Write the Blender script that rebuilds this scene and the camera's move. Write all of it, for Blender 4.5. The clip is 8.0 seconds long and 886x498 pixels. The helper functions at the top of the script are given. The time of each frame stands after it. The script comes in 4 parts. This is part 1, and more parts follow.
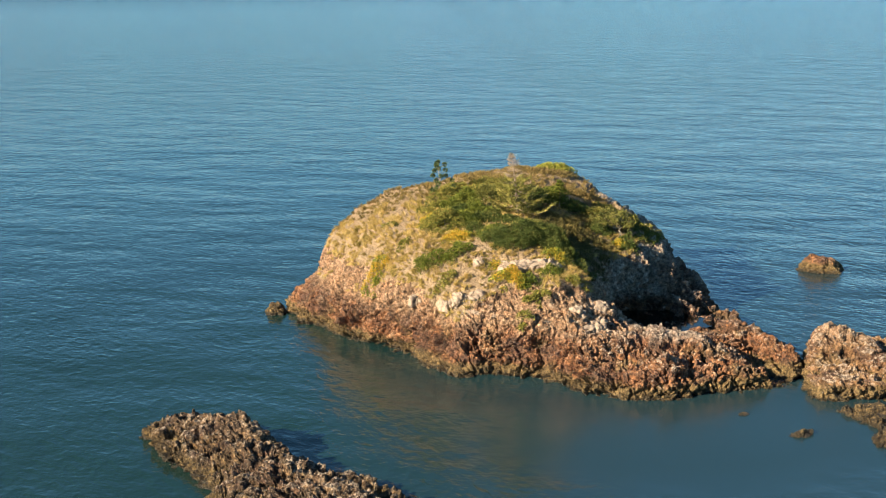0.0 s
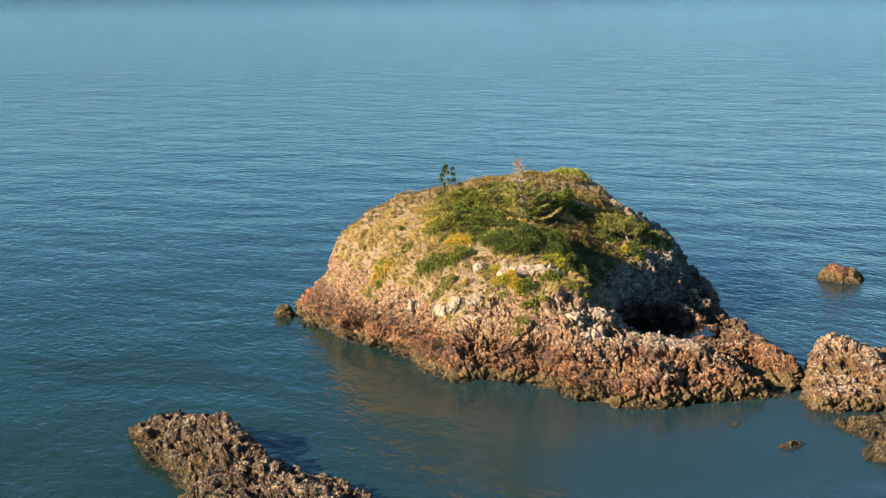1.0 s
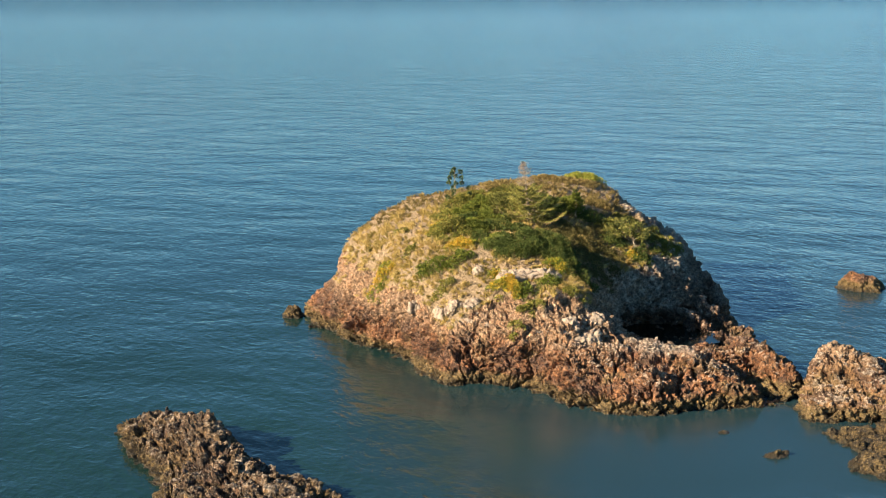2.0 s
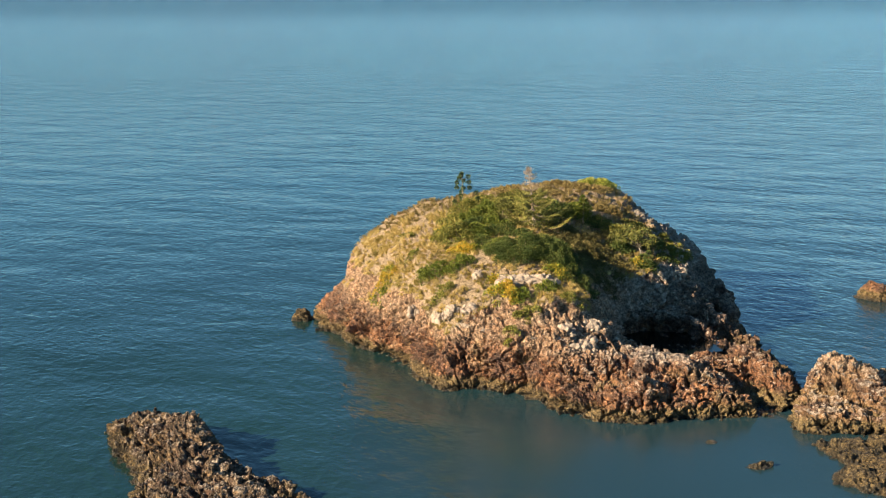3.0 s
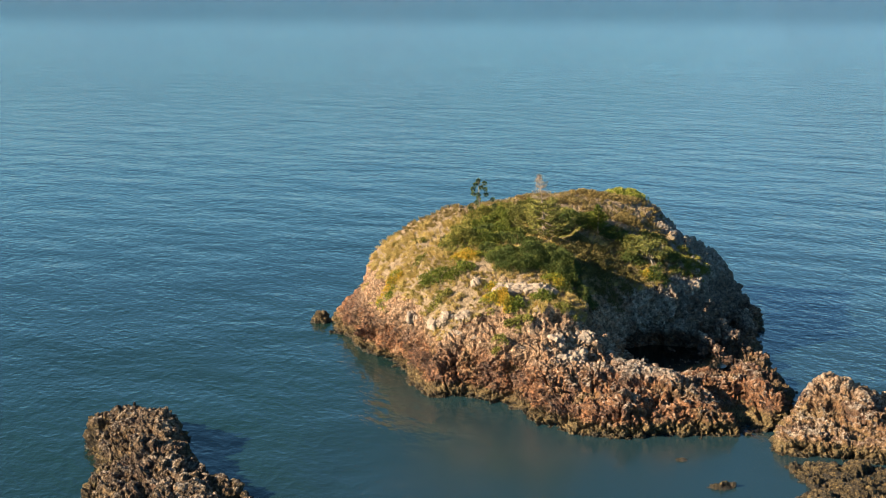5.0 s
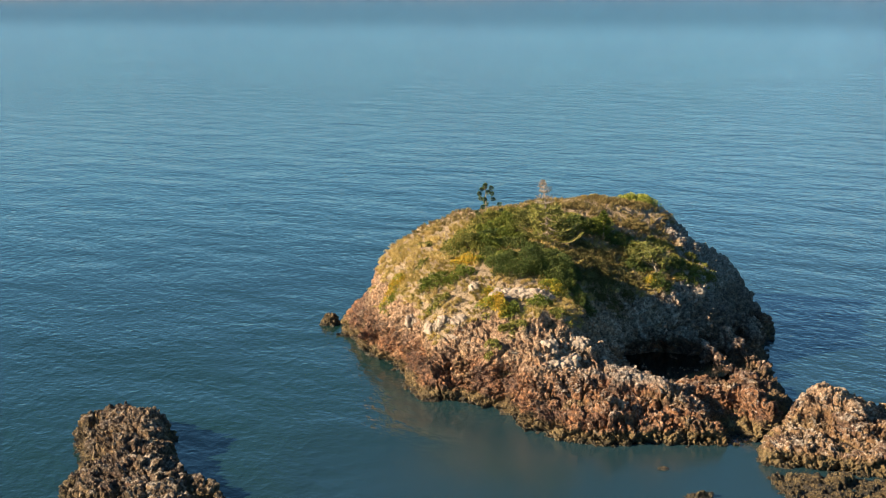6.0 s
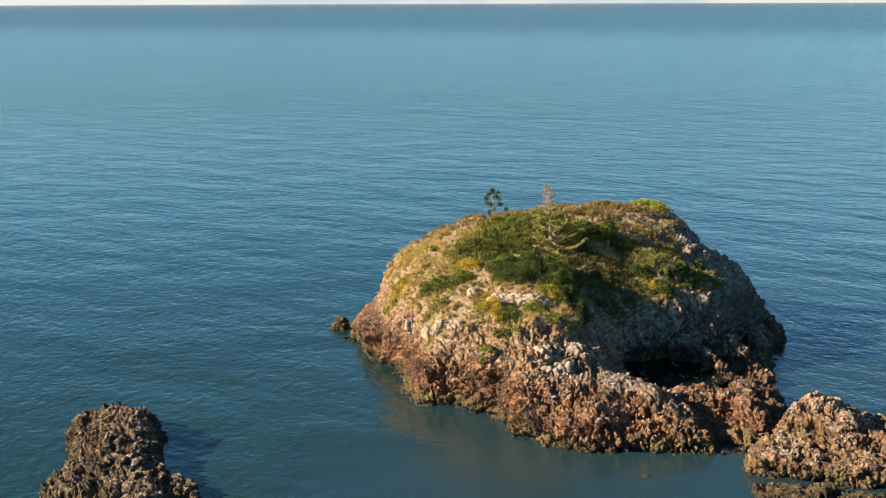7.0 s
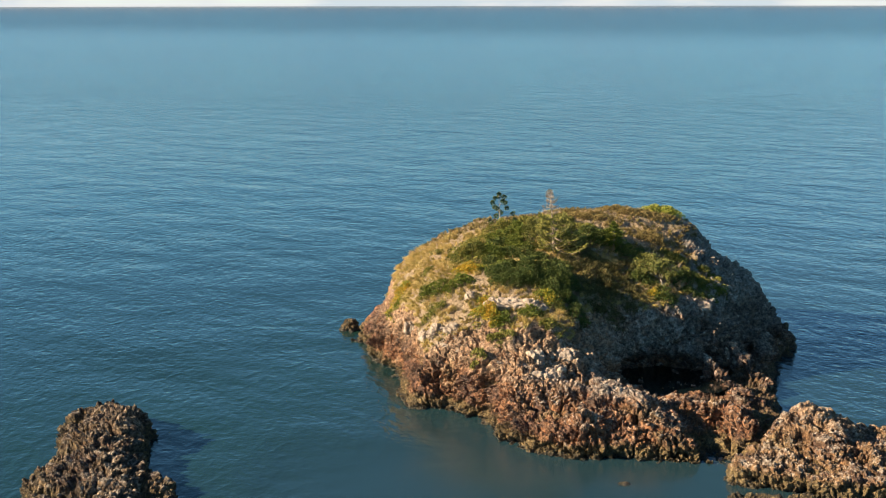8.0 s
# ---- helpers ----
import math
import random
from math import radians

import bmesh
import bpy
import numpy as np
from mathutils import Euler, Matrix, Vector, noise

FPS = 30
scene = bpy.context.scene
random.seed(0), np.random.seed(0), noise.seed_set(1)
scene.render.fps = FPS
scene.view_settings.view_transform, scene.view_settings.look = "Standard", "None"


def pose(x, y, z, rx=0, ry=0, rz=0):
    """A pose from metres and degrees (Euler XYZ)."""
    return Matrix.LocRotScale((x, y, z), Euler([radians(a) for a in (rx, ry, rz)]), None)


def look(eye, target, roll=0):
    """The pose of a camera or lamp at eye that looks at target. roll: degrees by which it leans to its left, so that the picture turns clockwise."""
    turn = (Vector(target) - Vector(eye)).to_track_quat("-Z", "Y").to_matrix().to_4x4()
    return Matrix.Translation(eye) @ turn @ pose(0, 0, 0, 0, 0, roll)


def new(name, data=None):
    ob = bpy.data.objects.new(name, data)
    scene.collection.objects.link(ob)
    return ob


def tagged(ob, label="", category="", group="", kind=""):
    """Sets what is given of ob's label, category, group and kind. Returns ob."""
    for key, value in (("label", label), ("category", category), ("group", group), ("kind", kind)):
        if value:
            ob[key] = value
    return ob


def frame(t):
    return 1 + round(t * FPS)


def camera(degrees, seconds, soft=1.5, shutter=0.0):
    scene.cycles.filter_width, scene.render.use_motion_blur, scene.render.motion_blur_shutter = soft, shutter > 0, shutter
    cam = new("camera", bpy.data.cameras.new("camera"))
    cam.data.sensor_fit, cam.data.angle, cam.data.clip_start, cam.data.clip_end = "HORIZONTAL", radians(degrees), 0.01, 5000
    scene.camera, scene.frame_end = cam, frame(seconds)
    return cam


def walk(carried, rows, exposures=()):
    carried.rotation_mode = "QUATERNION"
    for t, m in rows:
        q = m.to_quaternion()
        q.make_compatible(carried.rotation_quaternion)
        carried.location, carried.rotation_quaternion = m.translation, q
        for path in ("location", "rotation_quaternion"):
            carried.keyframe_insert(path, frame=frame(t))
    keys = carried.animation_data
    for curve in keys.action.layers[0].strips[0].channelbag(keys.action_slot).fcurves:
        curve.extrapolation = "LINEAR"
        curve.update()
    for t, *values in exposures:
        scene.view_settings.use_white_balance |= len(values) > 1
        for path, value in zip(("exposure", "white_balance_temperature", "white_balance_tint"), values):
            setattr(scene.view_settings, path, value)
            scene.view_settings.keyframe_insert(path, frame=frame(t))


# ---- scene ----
cam = camera(35.4, 8.0, soft=1.1)
PATH = [
    (0, (-10.47, -1.591, 40.717), (-10.405, 0.366, 40.31), -0.8),
    (0.5, (-6.779, -1.494, 40.576), (-6.766, 0.465, 40.174), -0.8),
    (1, (-3.107, -1.293, 40.354), (-3.143, 0.667, 39.957), -0.7),
    (1.5, (0.571, -1.038, 40.189), (0.484, 0.921, 39.795), -0.6),
    (3, (11.73, 0.109, 39.936), (11.489, 2.058, 39.554), -0.6),
    (3.5, (15.512, 0.805, 39.81), (15.218, 2.746, 39.431), -0.5),
    (4, (19.114, 1.484, 39.708), (18.771, 3.418, 39.333), -0.5),
    (4.5, (22.887, 2.255, 39.633), (22.491, 4.18, 39.261), -0.3),
    (6, (34.136, 5.079, 39.7), (33.585, 6.967, 39.335), -0.1),
    (6.5, (37.784, 6.035, 39.637), (37.184, 7.908, 39.278), -0.1),
    (7, (41.517, 7.237, 39.562), (40.865, 9.094, 39.206), -0.2),
    (7.5, (45.064, 8.525, 39.607), (44.364, 10.365, 39.254), -0.2),
    (8, (48.768, 9.985, 39.703), (48.017, 11.805, 39.35), -0.1),
]
walk(cam, [(t, look(eye, target, roll)) for t, eye, target, roll in PATH])

# ---------------- light ----------------
SUN_TOWARD = Vector((0.855, 0.50, -0.465)).normalized()      # the way the sunlight travels
world = bpy.data.worlds.new("sky")
scene.world = world
world.use_nodes = True
_w = world.node_tree
_w.nodes.clear()
_sky = _w.nodes.new("ShaderNodeTexSky")
_sky.sky_type, _sky.sun_disc = "NISHITA", False
_sky.sun_elevation = math.asin(-SUN_TOWARD.z)
_sky.sun_rotation = math.atan2(-SUN_TOWARD.x, -SUN_TOWARD.y)
_sky.air_density, _sky.dust_density, _sky.ozone_density = 0.62, 0.0, 5.5
_bg = _w.nodes.new("ShaderNodeBackground")
_bg.inputs["Strength"].default_value = 0.066
_wo = _w.nodes.new("ShaderNodeOutputWorld")
_hue = _w.nodes.new("ShaderNodeMix")                       # clear tropical air: a little more cyan
_hue.data_type, _hue.blend_type = "RGBA", "MULTIPLY"
_hue.inputs[0].default_value = 1.0
_hue.inputs[7].default_value = (0.86, 1.05, 0.865, 1)
_w.links.new(_sky.outputs[0], _hue.inputs[6])
_w.links.new(_hue.outputs[2], _bg.inputs[0])
_w.links.new(_bg.outputs[0], _wo.inputs[0])
_sun = bpy.data.lights.new("sun", "SUN")
_sun.energy, _sun.angle, _sun.color = 5.0, radians(0.6), (1.0, 0.80, 0.56)
sun = new("sun", _sun)
sun.matrix_world = look((0, 0, 0), SUN_TOWARD)
scene.view_settings.exposure = 1.5


# ---------------- small tools ----------------
def part(name, mesh, material, parent=None, label=""):
    """Links a mesh as one object, under a thing where a parent is given."""
    if isinstance(mesh, bmesh.types.BMesh):
        me = bpy.data.meshes.new(name)
        mesh.to_mesh(me)
        mesh.free()
        mesh = me
    if not mesh.materials:
        mesh.materials.append(material)
    ob = new(name, mesh)
    if parent is not None:
        ob.parent = parent
    if label:
        tagged(ob, label)
    return ob


def mesh_of(name, verts, faces, smooth=False):
    """A mesh from numpy arrays of vertices and of triangles or quads."""
    me = bpy.data.meshes.new(name)
    verts, faces = np.asarray(verts, np.float32), np.asarray(faces, np.int32)
    n, k = faces.shape
    me.vertices.add(len(verts))
    me.vertices.foreach_set("co", verts.ravel())
    me.loops.add(n * k)
    me.loops.foreach_set("vertex_index", faces.ravel())
    me.polygons.add(n)
    me.polygons.foreach_set("loop_start", np.arange(0, n * k, k, dtype=np.int32))
    me.polygons.foreach_set("use_smooth", np.full(n, smooth))
    me.update(calc_edges=True)
    return me


RNG = np.random.default_rng(7)
_perm = np.random.default_rng(11).permutation(256)
_grad = np.random.default_rng(12).normal(size=(256, 3))
_grad /= np.linalg.norm(_grad, axis=1)[:, None]
_jit = np.random.default_rng(13).random((256, 3))


def _hash(i, j, k):
    return _perm[(_perm[(_perm[i & 255] + j) & 255] + k) & 255]


def perlin(p):
    """Gradient noise at the rows of p, about -1 to 1."""
    i = np.floor(p).astype(np.int64)
    f = p - i
    u = f * f * f * (f * (f * 6 - 15) + 10)
    out = np.zeros(len(p))
    for a in (0, 1):
        for b in (0, 1):
            for c in (0, 1):
                g = _grad[_hash(i[:, 0] + a, i[:, 1] + b, i[:, 2] + c)]
                w = np.abs(1 - a - u[:, 0]) * np.abs(1 - b - u[:, 1]) * np.abs(1 - c - u[:, 2])
                out += w * ((f - (a, b, c)) * g).sum(1)
    return out * 1.6


def fractal(p, octaves=4, ridged=False):
    total, amp = np.zeros(len(p)), 1.0
    for o in range(octaves):
        n = perlin(p * 2.03 ** o + 17.3 * o)
        total += amp * ((0.6 - 1.6 * np.abs(n)) if ridged else n)
        amp *= 0.5
    return total


_DIP = np.array(Matrix(((0.62, -0.45, -0.64), (0.59, 0.81, 0.0), (0.52, -0.38, 0.77))).transposed())
_TURN = np.array(Euler((0.5, 0.7, 0.3)).to_matrix())


def cells(p):
    """A cellular pattern: distances to the nearest and second nearest seeds, the nearest cell's random number, and a random tilted plane in each cell."""
    i = np.floor(p).astype(np.int64)
    f = p - i
    d1, d2, who = np.full(len(p), 9.0), np.full(len(p), 9.0), np.zeros(len(p), np.int64)
    off = np.zeros_like(p)
    for a in (-1, 0, 1):
        for b in (-1, 0, 1):
            for c in (-1, 0, 1):
                h = _hash(i[:, 0] + a, i[:, 1] + b, i[:, 2] + c)
                o = f - (a, b, c) - _jit[h]
                d = 0.68 * np.abs(o @ _TURN).sum(1)          # angular cells, with flat faces and sharp edges
                near = d < d1
                d2 = np.where(near, d1, np.minimum(d2, d))
                who = np.where(near, h, who)
                off[near] = o[near]
                d1 = np.where(near, d, d1)
    return d1, d2, who / 255.0, (off * _grad[(who * 7 + 3) & 255]).sum(1)


def inside(px, py, poly):
    """Signed distance to a closed outline in plan, positive inside."""
    poly = np.asarray(poly, float)
    best, odd = np.full(px.shape, 1e9), np.zeros(px.shape, bool)
    for (ax, ay), (bx, by) in zip(poly, np.roll(poly, -1, 0)):
        ex, ey = bx - ax, by - ay
        s = np.clip(((px - ax) * ex + (py - ay) * ey) / (ex * ex + ey * ey), 0, 1)
        best = np.minimum(best, (px - ax - s * ex) ** 2 + (py - ay - s * ey) ** 2)
        if ay != by:
            odd ^= ((ay > py) != (by > py)) & (px < ex * (py - ay) / ey + ax)
    return np.where(odd, 1, -1) * np.sqrt(best)


def crest(px, py, line, slope):
    """Height of a ridge that falls off on both sides of a line of (x, y, z)."""
    best = np.full(px.shape, -9.0)
    for (ax, ay, az), (bx, by, bz) in zip(line, line[1:]):
        ex, ey = bx - ax, by - ay
        s = np.clip(((px - ax) * ex + (py - ay) * ey) / (ex * ex + ey * ey), 0, 1)
        d = np.hypot(px - ax - s * ex, py - ay - s * ey)
        best = np.maximum(best, az + s * (bz - az) - slope * np.maximum(d - 0.6, 0))
    return best


def terraces(px, py, levels, outer=1.2):
    """Height from nested outlines: [(z, outline), ...] from the lowest to the highest."""
    ds = [inside(px, py, o) for _, o in levels]
    h = np.maximum(levels[0][0] + outer * np.minimum(ds[0], 0), -4.0)
    for n in range(len(levels)):
        z = levels[n][0]
        if n + 1 < len(levels):
            a, b = np.maximum(ds[n], 0), np.maximum(-ds[n + 1], 0)
            here = z + (levels[n + 1][0] - z) * a / (a + b + 1e-6)
        else:
            here = z + 0.12 * np.maximum(ds[n], 0)
        h = np.where(ds[n] > 0, here, h)
    return h


def blur(h, times):
    for _ in range(times):
        h = np.pad(h, 1, mode="edge")
        h = (h[1:-1, 1:-1] * 2 + h[:-2, 1:-1] + h[2:, 1:-1] + h[1:-1, :-2] + h[1:-1, 2:]) / 6
    return h


def solid(name, px, py, h, voxel, floor=-3.0):
    """A closed body under a height field, with an even mesh of the given voxel size. Returns its vertices, normals and quads."""
    ny, nx = h.shape
    h = np.maximum(h, floor + 0.3)
    top = np.stack([px, py, h], -1).reshape(-1, 3)
    low = np.stack([px, py, np.full_like(h, floor)], -1).reshape(-1, 3)
    idx = np.arange(nx * ny).reshape(ny, nx)
    q = np.stack([idx[:-1, :-1], idx[:-1, 1:], idx[1:, 1:], idx[1:, :-1]], -1).reshape(-1, 4)
    n = nx * ny
    rim = np.concatenate([idx[0, :-1], idx[:-1, -1], idx[-1, :0:-1], idx[:0:-1, 0]])
    nxt = np.roll(rim, -1)
    sides = np.stack([rim, rim + n, nxt + n, nxt], -1)
    me = mesh_of(name, np.concatenate([top, low]), np.concatenate([q, q[:, ::-1] + n, sides]))
    ob = new(name, me)
    mod = ob.modifiers.new("even", "REMESH")
    mod.mode, mod.voxel_size = "VOXEL", voxel
    got = ob.evaluated_get(bpy.context.evaluated_depsgraph_get()).to_mesh()
    v = np.empty(len(got.vertices) * 3, np.float32)
    got.vertices.foreach_get("co", v)
    nn = np.empty(len(got.vertices) * 3, np.float32)
    got.vertex_normals.foreach_get("vector", nn)
    f = np.empty(len(got.polygons) * 4, np.int32)
    got.loops.foreach_get("vertex_index", f)
    bpy.data.objects.remove(ob)
    bpy.data.meshes.remove(me)
    v, nn, f = v.reshape(-1, 3).astype(float), nn.reshape(-1, 3).astype(float), f.reshape(-1, 4)
    keep = v[f][:, :, 2].max(1) > -1.2            # the sea bed is not needed
    f = f[keep]
    used = np.unique(f)
    back = np.zeros(len(v), np.int64)
    back[used] = np.arange(len(used))
    return v[used], nn[used], back[f]


def crags(v, n, strength, seed=0.0):
    """Breaks a smooth body into tilted blocks, cracks and knobs, along its normals. strength: a number for each vertex."""
    q = v + seed
    warp = np.stack([perlin(q * 0.45 + s) for s in (3.1, 41.7, 77.3)], 1)
    fine = np.stack([perlin(q * 1.9 + s) for s in (13.1, 51.7, 97.3)], 1)
    tiny = np.stack([perlin(q * 4.3 + s) for s in (23.1, 71.7, 37.3)], 1)
    a1, a2, wa, ta = cells((q + warp * 1.3 + fine * 0.25) * (0.27, 0.27, 0.20))
    b1, b2, wb, tb = cells((q + warp * 0.6 + fine * 0.30) @ _DIP * (0.42, 0.85, 0.72) + 9.0)
    c1, c2, wc, tc = cells((q + fine * 0.20) * (1.9, 1.9, 1.6) + 31.0)
    e1, e2, we, te = cells((q + tiny * 0.08) * 3.7 + 53.0)
    big = (wa - 0.5) * 0.75 + 0.65 * ta - 0.9 * np.exp(-((a2 - a1) / 0.05) ** 2)
    mid = (wb - 0.5) * 0.42 + 0.40 * tb + 1.0 * np.minimum(b2 - b1, 0.30) - 0.22 - 0.40 * np.exp(-((b2 - b1) / 0.05) ** 2)
    knob = 0.45 * np.minimum(c2 - c1, 0.28) - 0.10 + 0.18 * tc + (wc - 0.5) * 0.18
    pits = 0.30 * np.minimum(e2 - e1, 0.28) - 0.07 + 0.18 * te + (we - 0.5) * 0.17
    rough = 0.26 * fractal(q * (0.6, 0.6, 0.7), 4, True) - 0.12 * fractal(q * (0.9, 0.9, 0.8) + 50, 4, True)
    rough += 0.16 * fractal((q + fine * 0.15) @ _DIP * (0.16, 0.75, 0.5) + 20, 4, True)          # fins of tilted strata
    # tilted beds that end in overhanging steps
    bed = (q @ np.array((0.26, -0.34, 0.90))) / 1.25 + 0.75 * warp[:, 0] + 0.25 * fine[:, 1]
    rough += 0.42 * ((bed - np.floor(bed)) ** 2 - 0.35) * np.clip(0.6 + perlin(q * 0.4 + 29.0), 0, 1)
    # hollows and ledges eaten out by the waves
    hole = np.clip(perlin((q + fine * 0.25) * (0.62, 0.62, 0.95) + 83.0) - 0.22, 0, 0.4) * 2.4 + np.clip(perlin((q + tiny * 0.1) * (1.5, 1.5, 1.9) + 19.0) - 0.25, 0, 0.4) * 1.1
    broken = 0.25 + 1.15 * np.clip(0.5 + 1.4 * perlin(q * 0.33 + 61.0), 0, 1)       # smooth faces here, shattered ones there
    d = (big + (mid + rough) * (0.6 + 0.4 * broken) + (knob + pits) * (0.3 + 0.6 * broken) + 0.10 - hole * (0.4 + 0.6 * broken)) * strength
    out = v + n * d[:, None]
    out += (warp * (0.35, 0.35, 0.1) + fine * 0.10 + tiny * 0.04) * strength[:, None]
    return out, d


def rock_body(name, v, f, cover=None):
    """The mesh of a rock, with its plant cover kept for the material."""
    me = mesh_of(name, v, f, smooth=False)
    if cover is not None:
        me.attributes.new("cover", "FLOAT", "POINT").data.foreach_set("value", cover.astype(np.float32))
    return me


# ---------------- materials ----------------
class Nodes:
    """A short way to write node materials."""

    def __init__(self, name):
        self.mat = bpy.data.materials.new(name)
        self.mat.use_nodes = True
        self.tree = self.mat.node_tree
        self.bsdf = self.tree.nodes["Principled BSDF"]

    def node(self, kind, **inputs):
        n = self.tree.nodes.new(kind)
        for k, val in inputs.items():
            self.set(n, k, val)
        return n

    def set(self, n, key, val):
        sock = n.inputs[int(key[1:])] if key[0] == "i" and key[1:].isdigit() else n.inputs[key.replace("_", " ")]
        if isinstance(val, bpy.types.NodeSocket):
            self.tree.links.new(val, sock)
        else:
            sock.default_value = val
        return n

    def noise(self, vec, scale, detail=4.0, rough=0.55):
        return self.node("ShaderNodeTexNoise", Vector=vec, Scale=scale, Detail=detail, Roughness=rough).outputs["Fac"]

    def ramp(self, fac, *stops):
        n = self.node("ShaderNodeValToRGB", Fac=fac)
        el = n.color_ramp.elements
        while len(el) < len(stops):
            el.new(0.5)
        for e, (p, c) in zip(el, stops):
            e.position = p
            e.color = (*c, 1) if isinstance(c, tuple) else (c, c, c, 1)
        return n.outputs["Color"]

    def mix(self, fac, a, b):
        n = self.node("ShaderNodeMix")
        n.data_type = "RGBA"
        self.set(n, "i0", fac)
        self.set(n, "i6", a if isinstance(a, bpy.types.NodeSocket) else (*a, 1))
        self.set(n, "i7", b if isinstance(b, bpy.types.NodeSocket) else (*b, 1))
        return n.outputs[2]

    def math(self, op, a, b=0.0, clamp=False):
        n = self.node("ShaderNodeMath")
        n.operation, n.use_clamp = op, clamp
        self.set(n, "i0", a)
        self.set(n, "i1", b)
        return n.outputs[0]

    def span(self, x, lo, hi):
        n = self.node("ShaderNodeMapRange", Value=x)
        n.interpolation_type = "SMOOTHSTEP"
        self.set(n, "i1", lo)
        self.set(n, "i2", hi)
        return n.outputs[0]

    def place(self):
        return self.node("ShaderNodeNewGeometry").outputs["Position"]

    def done(self, colour, rough, bump=None, strength=0.5, distance=0.05):
        self.set(self.bsdf, "Base_Color", colour)
        self.set(self.bsdf, "Roughness", rough)
        if bump is not None:
            b = self.node("ShaderNodeBump", Height=bump, Strength=strength, Distance=distance)
            self.set(self.bsdf, "Normal", b.outputs[0])
        return self.mat


def rock_material(name, red=1.0, planted=False, pale=5.2, dark=1.0, warm=False, tone=0.66):
    """Weathered volcanic rock: olive tide band, rusty middle, pale lichened top."""
    m = Nodes(name)
    pos = m.place()
    z = m.node("ShaderNodeSeparateXYZ", Vector=pos).outputs[2]
    n1, n2 = m.noise(pos, 0.22, 5), m.noise(pos, 1.1, 6, 0.65)
    n3, n4 = m.noise(pos, 5.0, 5, 0.72), m.noise(pos, 0.55, 5, 0.6)
    rust = m.ramp(n2, (0.28, (0.10, 0.052, 0.032)), (0.42, (0.30, 0.126, 0.056)), (0.56, (0.54, 0.250, 0.108)), (0.75, (0.66, 0.44, 0.26)))
    brown = m.ramp(n2, (0.30, (0.070, 0.046, 0.028)), (0.48, (0.29, 0.180, 0.078)), (0.70, (0.60, 0.40, 0.185)))
    grey = m.ramp(n3, (0.25, (0.27, 0.24, 0.20)), (0.50, (0.66, 0.59, 0.50)), (0.72, (0.86, 0.78, 0.68)))
    if warm or planted:
        cool = grey
        grey = m.ramp(n3, (0.25, (0.21, 0.125, 0.075)), (0.50, (0.66, 0.425, 0.255)), (0.72, (0.88, 0.65, 0.43)))
    if planted:      # western face creamier; eastern shade is put into the colour, over grey rock
        grey = m.mix(m.span(m.node("ShaderNodeSeparateXYZ", Vector=pos).outputs[0], 10.0, 15.0), grey, cool)
    tide = m.ramp(n3, (0.25, (0.070, 0.050, 0.020)), (0.50, (0.28, 0.19, 0.074)), (0.75, (0.52, 0.38, 0.17)))
    low = m.mix(m.math("MULTIPLY", m.span(n1, 0.32, 0.50), red), brown, rust)
    umber = m.ramp(n3, (0.25, (0.060, 0.036, 0.030)), (0.52, (0.20, 0.105, 0.075)), (0.75, (0.36, 0.22, 0.155)))
    low = m.mix(m.math("MULTIPLY", m.span(m.noise(pos, 0.33, 5, 0.65), 0.46, 0.59), 0.75), low, umber)
    zz = m.math("ADD", z, m.math("MULTIPLY", m.math("SUBTRACT", n4, 0.5), 3.2))
    if planted:      # lichen comes lower down on the eastern ridge
        zz = m.math("ADD", zz, m.math("MULTIPLY", m.span(m.node("ShaderNodeSeparateXYZ", Vector=pos).outputs[0], 8.0, 13.0), 0.2))
        zz = m.math("SUBTRACT", zz, m.math("MULTIPLY", m.span(m.node("ShaderNodeSeparateXYZ", Vector=pos).outputs[0], -9.0, -15.0), 0.9))
        zz = m.math("ADD", zz, m.math("MULTIPLY", m.span(m.node("ShaderNodeSeparateXYZ", Vector=pos).outputs[1], 139.0, 147.0), 1.4))
    col = m.mix(m.span(zz, pale - 1.0, pale + 1.0), low, m.mix(m.span(n2, 0.44, 0.58), grey, m.mix(0.5, low, grey)))
    col = m.mix(m.math("MULTIPLY", m.span(m.noise(pos, 0.9, 5, 0.7), 0.58, 0.68), 0.6 if planted else 0.3), col, grey)
    nz = m.node("ShaderNodeSeparateXYZ", Vector=m.node("ShaderNodeNewGeometry").outputs["Normal"]).outputs[2]
    lichen = m.math("MULTIPLY", m.math("MULTIPLY", m.span(nz, 0.10, 0.75), m.span(m.noise(pos, 1.3, 5, 0.7), 0.46, 0.56)), m.span(zz, pale - 2.6, pale - 1.2))
    if planted:      # little lichen on the western face
        lichen = m.math("MULTIPLY", lichen, m.math("ADD", 0.3, m.math("MULTIPLY", m.span(m.node("ShaderNodeSeparateXYZ", Vector=pos).outputs[0], 4.0, 10.0), 0.7)))
    col = m.mix(m.math("MULTIPLY", lichen, 0.7), col, (0.70, 0.60, 0.48))
    zt = m.math("ADD", z, m.math("MULTIPLY", m.math("SUBTRACT", n2, 0.5), 1.4))
    col = m.mix(m.span(zt, 1.5, 0.9), col, tide)
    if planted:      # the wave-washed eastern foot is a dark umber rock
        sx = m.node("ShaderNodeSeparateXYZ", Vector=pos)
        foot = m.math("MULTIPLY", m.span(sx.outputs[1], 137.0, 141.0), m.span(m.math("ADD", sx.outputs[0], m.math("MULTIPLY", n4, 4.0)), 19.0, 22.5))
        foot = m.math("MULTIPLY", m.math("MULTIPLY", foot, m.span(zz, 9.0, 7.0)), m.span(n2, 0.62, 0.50))
